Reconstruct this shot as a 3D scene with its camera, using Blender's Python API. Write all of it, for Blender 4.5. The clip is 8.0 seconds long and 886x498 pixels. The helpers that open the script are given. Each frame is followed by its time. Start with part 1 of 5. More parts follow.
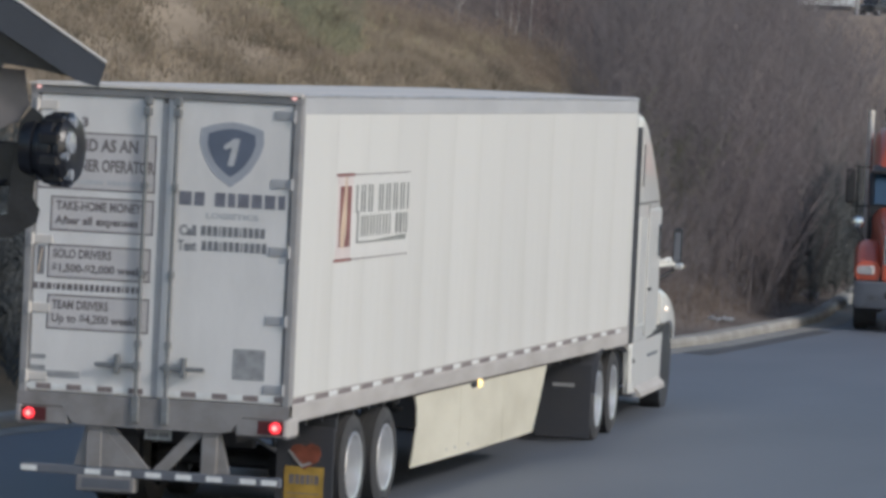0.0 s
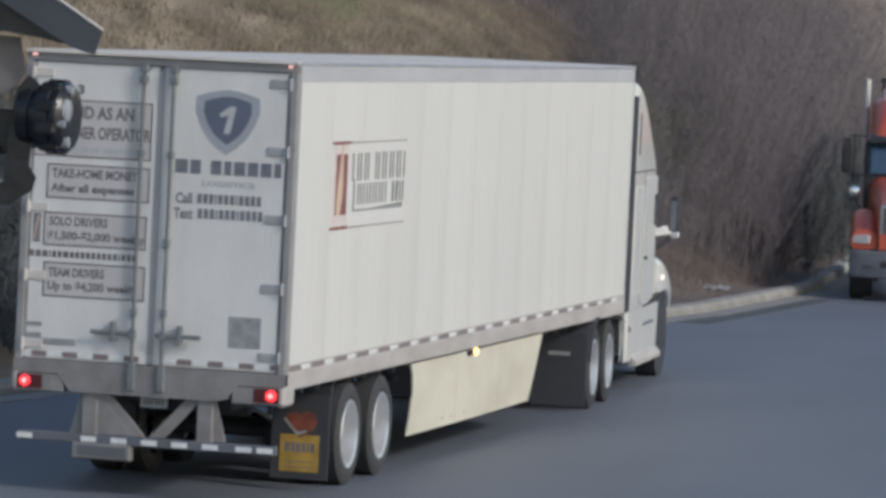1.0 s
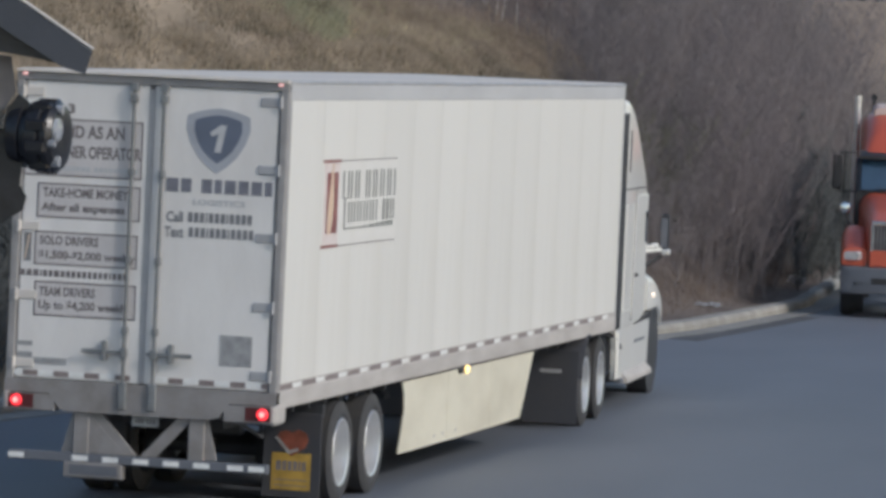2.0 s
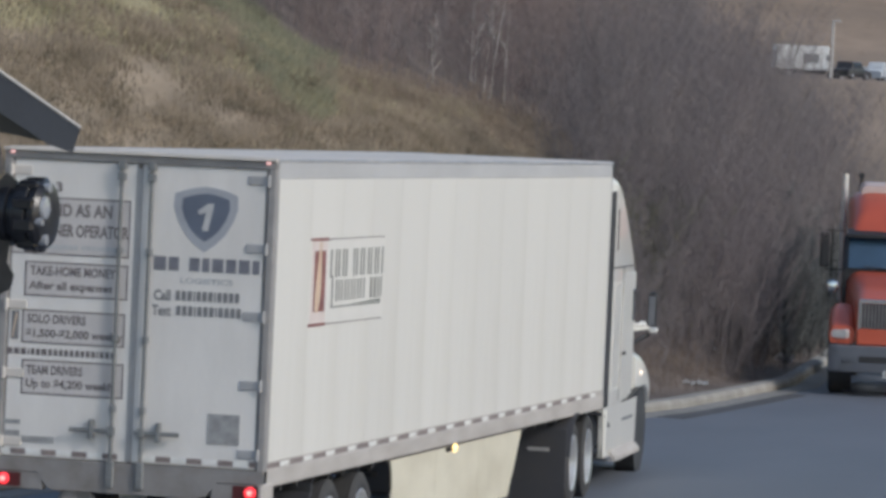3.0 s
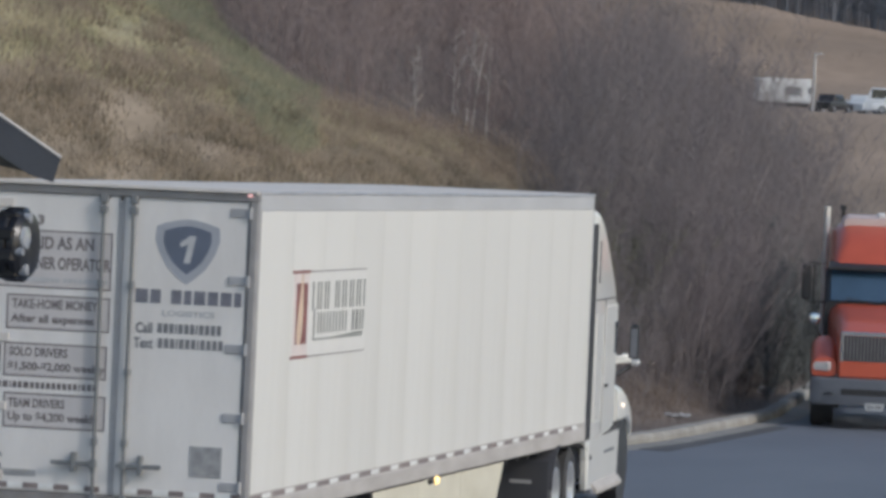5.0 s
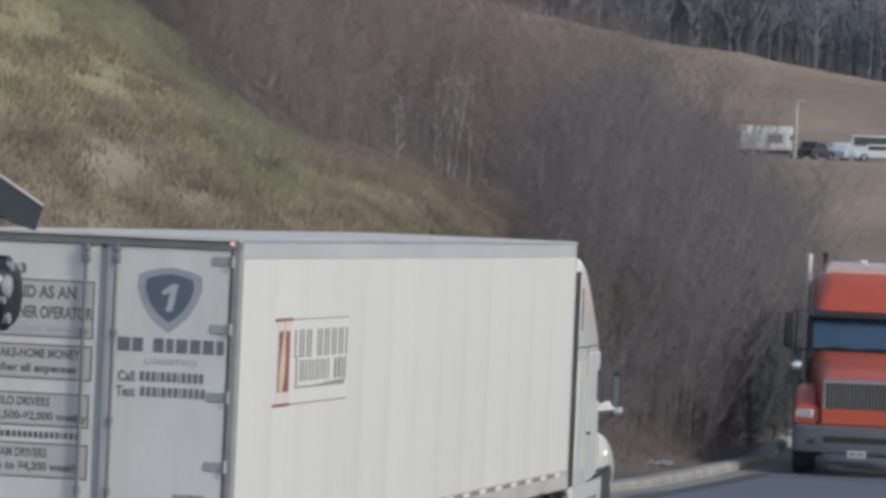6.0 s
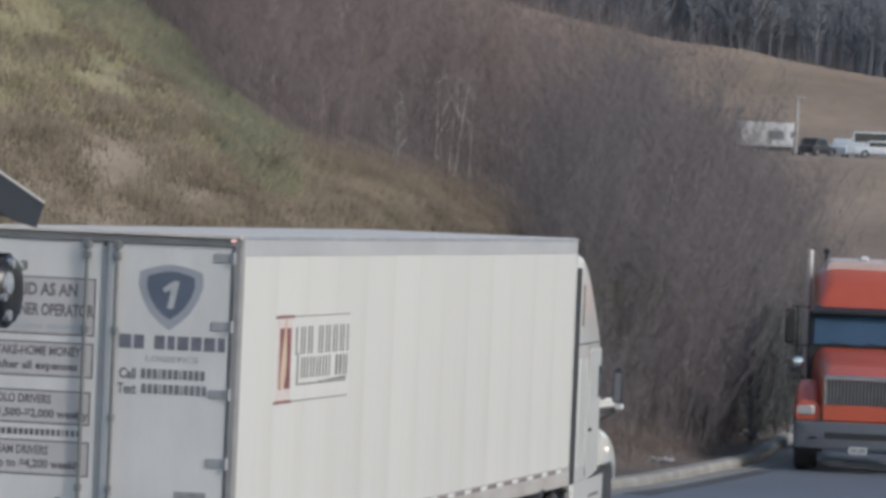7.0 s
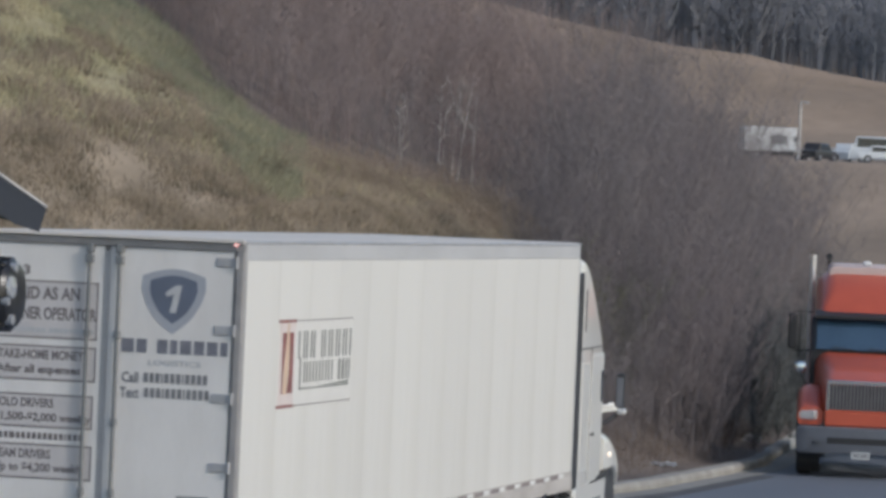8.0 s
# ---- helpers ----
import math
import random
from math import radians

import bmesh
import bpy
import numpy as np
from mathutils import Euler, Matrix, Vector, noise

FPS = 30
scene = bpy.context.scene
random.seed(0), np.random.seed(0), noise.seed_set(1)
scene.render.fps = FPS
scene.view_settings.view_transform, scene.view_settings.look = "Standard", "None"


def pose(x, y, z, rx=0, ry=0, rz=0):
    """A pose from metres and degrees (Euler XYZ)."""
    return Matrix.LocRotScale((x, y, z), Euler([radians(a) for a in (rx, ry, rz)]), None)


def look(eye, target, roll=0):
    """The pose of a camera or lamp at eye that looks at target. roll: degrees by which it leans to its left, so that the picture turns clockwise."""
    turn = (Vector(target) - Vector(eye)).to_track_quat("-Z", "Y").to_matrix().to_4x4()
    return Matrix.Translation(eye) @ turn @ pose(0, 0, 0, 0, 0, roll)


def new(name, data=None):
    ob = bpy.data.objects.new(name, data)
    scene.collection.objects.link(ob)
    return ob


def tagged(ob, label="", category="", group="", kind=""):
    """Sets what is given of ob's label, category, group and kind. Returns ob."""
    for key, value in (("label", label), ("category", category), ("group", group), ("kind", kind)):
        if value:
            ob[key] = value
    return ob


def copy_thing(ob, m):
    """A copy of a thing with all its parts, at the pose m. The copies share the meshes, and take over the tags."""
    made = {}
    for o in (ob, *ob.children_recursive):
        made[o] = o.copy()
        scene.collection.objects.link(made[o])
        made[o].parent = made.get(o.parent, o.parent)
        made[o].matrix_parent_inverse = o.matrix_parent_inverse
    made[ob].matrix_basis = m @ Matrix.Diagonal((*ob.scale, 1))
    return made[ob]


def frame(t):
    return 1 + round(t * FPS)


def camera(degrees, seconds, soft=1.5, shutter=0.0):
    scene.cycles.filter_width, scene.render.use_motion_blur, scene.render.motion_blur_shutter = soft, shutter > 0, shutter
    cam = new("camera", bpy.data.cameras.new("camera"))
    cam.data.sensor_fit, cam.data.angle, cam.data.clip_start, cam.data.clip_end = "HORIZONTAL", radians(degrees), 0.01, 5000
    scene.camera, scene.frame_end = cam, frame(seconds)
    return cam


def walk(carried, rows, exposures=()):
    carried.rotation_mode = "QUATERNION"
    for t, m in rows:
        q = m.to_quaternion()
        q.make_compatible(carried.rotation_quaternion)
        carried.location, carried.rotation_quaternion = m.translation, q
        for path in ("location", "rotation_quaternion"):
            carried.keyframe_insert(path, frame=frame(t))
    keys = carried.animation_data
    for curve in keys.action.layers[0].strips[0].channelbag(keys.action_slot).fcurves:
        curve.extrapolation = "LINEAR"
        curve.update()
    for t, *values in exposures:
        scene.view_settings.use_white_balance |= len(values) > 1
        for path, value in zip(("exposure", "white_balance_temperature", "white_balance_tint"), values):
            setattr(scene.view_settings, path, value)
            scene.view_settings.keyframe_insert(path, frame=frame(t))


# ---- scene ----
cam = camera(9.88, 8.0, soft=3.6)
EYE = (13.051, -45.135, 4.527)
SIDEWAYS = (0.974, 0.226)


def eye_pose(yaw, pitch, lean, right, up):
    """The hand-held camera: it pans and tilts about one spot and drifts by millimetres."""
    x, y, z = EYE[0] + right * SIDEWAYS[0], EYE[1] + right * SIDEWAYS[1], EYE[2] + up
    return pose(x, y, z, 90 + pitch, 0, yaw) @ pose(0, 0, 0, 0, 0, lean)


walk(cam, [(t, eye_pose(*row)) for t, *row in (
    (0.0, 12.973, -2.171, 2.685, 0.0, -0.0),
    (0.1, 12.942, -2.163, 2.684, 0.0, -0.0),
    (0.2, 12.937, -2.125, 2.684, 0.0, -0.0),
    (0.3, 12.93, -2.127, 2.683, 0.0, -0.0),
    (0.4, 12.931, -2.108, 2.683, 0.0, -0.0),
    (0.5, 12.926, -2.081, 2.682, 0.0, -0.0),
    (0.6, 12.92, -2.058, 2.705, 0.0, -0.0),
    (0.7, 12.919, -2.071, 2.728, 0.0, -0.0),
    (0.8, 12.902, -2.122, 2.75, 0.0, -0.0),
    (0.9, 12.901, -2.382, 2.773, 0.0, -0.0),
    (1.0, 12.912, -2.523, 2.796, 0.0, -0.0),
    (1.1, 12.899, -2.67, 2.792, 0.0, -0.0),
    (1.2, 12.878, -2.83, 2.788, 0.0, -0.0),
    (1.3, 12.874, -2.817, 2.784, 0.0, -0.0),
    (1.4, 12.851, -2.648, 2.78, 0.0, -0.0),
    (1.5, 12.852, -2.558, 2.776, 0.0, -0.0),
    (1.6, 12.85, -2.485, 2.731, 0.0, -0.0),
    (1.7, 12.85, -2.484, 2.685, 0.0, -0.0),
    (2.8, 12.729, -1.583, 2.539, 0.0, -0.0),
    (2.9, 12.722, -1.573, 2.561, 0.0, -0.0),
    (3.0, 12.72, -1.439, 2.583, 0.0, -0.0),
    (3.1, 12.658, -1.321, 2.578, 0.0, -0.0),
    (3.2, 12.647, -1.283, 2.573, 0.0001, -0.0002),
    (3.3, 12.649, -1.333, 2.568, 0.0002, -0.0004),
    (3.4, 12.639, -1.288, 2.563, 0.0004, -0.0007),
    (3.5, 12.617, -1.255, 2.558, 0.0005, -0.001),
    (3.6, 12.623, -1.224, 2.555, 0.0008, -0.0014),
    (3.7, 12.633, -1.275, 2.552, 0.001, -0.0019),
    (3.8, 12.635, -1.3, 2.549, 0.0012, -0.0023),
    (3.9, 12.625, -1.23, 2.546, 0.0015, -0.0028),
    (4.0, 12.641, -1.23, 2.543, 0.0018, -0.0033),
    (4.1, 12.624, -1.249, 2.549, 0.002, -0.0038),
    (4.2, 12.65, -1.25, 2.555, 0.0023, -0.0043),
    (4.3, 12.646, -1.264, 2.561, 0.0025, -0.0047),
    (4.4, 12.647, -1.245, 2.567, 0.0027, -0.0052),
    (4.5, 12.65, -1.171, 2.573, 0.003, -0.0056),
    (4.6, 12.659, -1.126, 2.568, 0.0031, -0.0059),
    (4.7, 12.592, -1.205, 2.563, 0.0033, -0.0062),
    (4.8, 12.56, -1.057, 2.557, 0.0034, -0.0064),
    (4.9, 12.542, -1.024, 2.552, 0.0035, -0.0066),
    (5.0, 12.538, -1.061, 2.547, 0.0035, -0.0066),
    (5.1, 12.529, -1.042, 2.542, 0.0035, -0.0066),
    (5.2, 12.506, -0.851, 2.537, 0.0035, -0.0066),
    (6.3, 12.351, -0.512, 2.481, 0.0035, -0.0066),
    (6.4, 12.358, -0.519, 2.476, 0.0035, -0.0066),
    (6.5, 12.358, -0.485, 2.471, 0.0035, -0.0066),
    (6.6, 12.35, -0.392, 2.46, 0.0035, -0.0066),
    (6.7, 12.348, -0.435, 2.448, 0.0035, -0.0066),
    (6.8, 12.361, -0.547, 2.436, 0.0035, -0.0066),
    (6.9, 12.367, -0.56, 2.425, 0.0035, -0.0066),
    (7.0, 12.373, -0.555, 2.413, 0.0035, -0.0066),
    (7.1, 12.361, -0.56, 2.428, 0.0035, -0.0066),
    (7.2, 12.367, -0.573, 2.443, 0.0035, -0.0066),
    (7.3, 12.368, -0.537, 2.457, 0.0035, -0.0066),
    (7.5, 12.378, -0.514, 2.487, 0.0035, -0.0066),
    (7.6, 12.368, -0.525, 2.484, 0.0035, -0.0066),
    (7.8, 12.378, -0.488, 2.479, 0.0035, -0.0066),
    (7.9, 12.395, -0.533, 2.477, 0.0035, -0.0066),
    (8.0, 12.405, -0.506, 2.474, 0.0035, -0.0066),
)])

# ---- light ----
SUN_AZ, SUN_EL = radians(68), radians(33)   # from behind the camera (-y) towards +x; height
to_sun = Vector((math.sin(SUN_AZ) * math.cos(SUN_EL), -math.cos(SUN_AZ) * math.cos(SUN_EL), math.sin(SUN_EL)))
world = bpy.data.worlds.new("sky")
scene.world = world
world.use_nodes = True
wn = world.node_tree.nodes
sky = wn.new("ShaderNodeTexSky")
sky.sky_type, sky.sun_disc = "NISHITA", False
sky.sun_elevation, sky.sun_rotation = SUN_EL, math.atan2(to_sun.x, to_sun.y)
sky.dust_density, sky.air_density = 1.2, 1.2
wn["Background"].inputs["Strength"].default_value = 0.155
world.node_tree.links.new(sky.outputs["Color"], wn["Background"].inputs["Color"])
lamp = bpy.data.lights.new("sun", "SUN")
lamp.energy, lamp.angle, lamp.color = 1.5, radians(6), (1.0, 0.965, 0.93)
sun = new("sun", lamp)
sun.matrix_world = look((40, -60, 60), Vector((40, -60, 60)) - to_sun)
scene.view_settings.exposure = -0.1


# ---- materials ----
def surface(name, col, rough=0.6, metal=0.0, vary=0.12, scale=2.0, fine=40.0, bump=0.05, tint=None, stretch=None, island=0.0, piece=0.0, emit=0.0, coat=0.0):
    """Principled material with broad stains (towards tint) and fine grain, both in metres."""
    m = bpy.data.materials.new(name)
    m.use_nodes = True
    nt = m.node_tree
    n, l = nt.nodes, nt.links
    b = n["Principled BSDF"]
    b.inputs["Roughness"].default_value, b.inputs["Metallic"].default_value = rough, metal
    b.inputs["Coat Weight"].default_value = coat
    tc = n.new("ShaderNodeTexCoord")
    mp = n.new("ShaderNodeMapping")
    mp.inputs["Scale"].default_value = stretch or (1, 1, 1)
    l.new(tc.outputs["Object"], mp.inputs["Vector"])
    big = n.new("ShaderNodeTexNoise")
    big.inputs["Scale"].default_value, big.inputs["Detail"].default_value = scale, 6
    small = n.new("ShaderNodeTexNoise")
    small.inputs["Scale"].default_value, small.inputs["Detail"].default_value = fine, 3
    l.new(mp.outputs["Vector"], big.inputs["Vector"])
    l.new(mp.outputs["Vector"], small.inputs["Vector"])
    ramp = n.new("ShaderNodeMapRange")
    ramp.inputs["From Min"].default_value, ramp.inputs["From Max"].default_value = 0.38, 0.68
    l.new(big.outputs["Fac"], ramp.inputs["Value"])
    mix = n.new("ShaderNodeMix")
    mix.data_type = "RGBA"
    dark = tint or tuple(c * (1 - 2.2 * vary) for c in col)
    mix.inputs["A"].default_value, mix.inputs["B"].default_value = (*col, 1), (*dark, 1)
    l.new(ramp.outputs["Result"], mix.inputs["Factor"])
    grain = n.new("ShaderNodeHueSaturation")
    span = n.new("ShaderNodeMapRange")
    span.inputs["To Min"].default_value, span.inputs["To Max"].default_value = 1 - vary, 1 + vary
    l.new(small.outputs["Fac"], span.inputs["Value"])
    l.new(span.outputs["Result"], grain.inputs["Value"])
    l.new(mix.outputs["Result"], grain.inputs["Color"])
    colour = grain.outputs["Color"]
    if island or piece:
        pick = n.new("ShaderNodeNewGeometry").outputs["Random Per Island"] if island else n.new("ShaderNodeObjectInfo").outputs["Random"]
        amount = island or piece
        r = n.new("ShaderNodeMapRange")
        r.inputs["To Min"].default_value, r.inputs["To Max"].default_value = 1 - amount, 1 + amount
        l.new(pick, r.inputs["Value"])
        h = n.new("ShaderNodeHueSaturation")
        l.new(r.outputs["Result"], h.inputs["Value"])
        l.new(colour, h.inputs["Color"])
        colour = h.outputs["Color"]
    l.new(colour, b.inputs["Base Color"])
    if bump:
        bp = n.new("ShaderNodeBump")
        bp.inputs["Strength"].default_value, bp.inputs["Distance"].default_value = bump, 0.02
        l.new(small.outputs["Fac"], bp.inputs["Height"])
        l.new(bp.outputs["Normal"], b.inputs["Normal"])
    if emit:
        b.inputs["Emission Color"].default_value, b.inputs["Emission Strength"].default_value = (*col, 1), emit
    return m


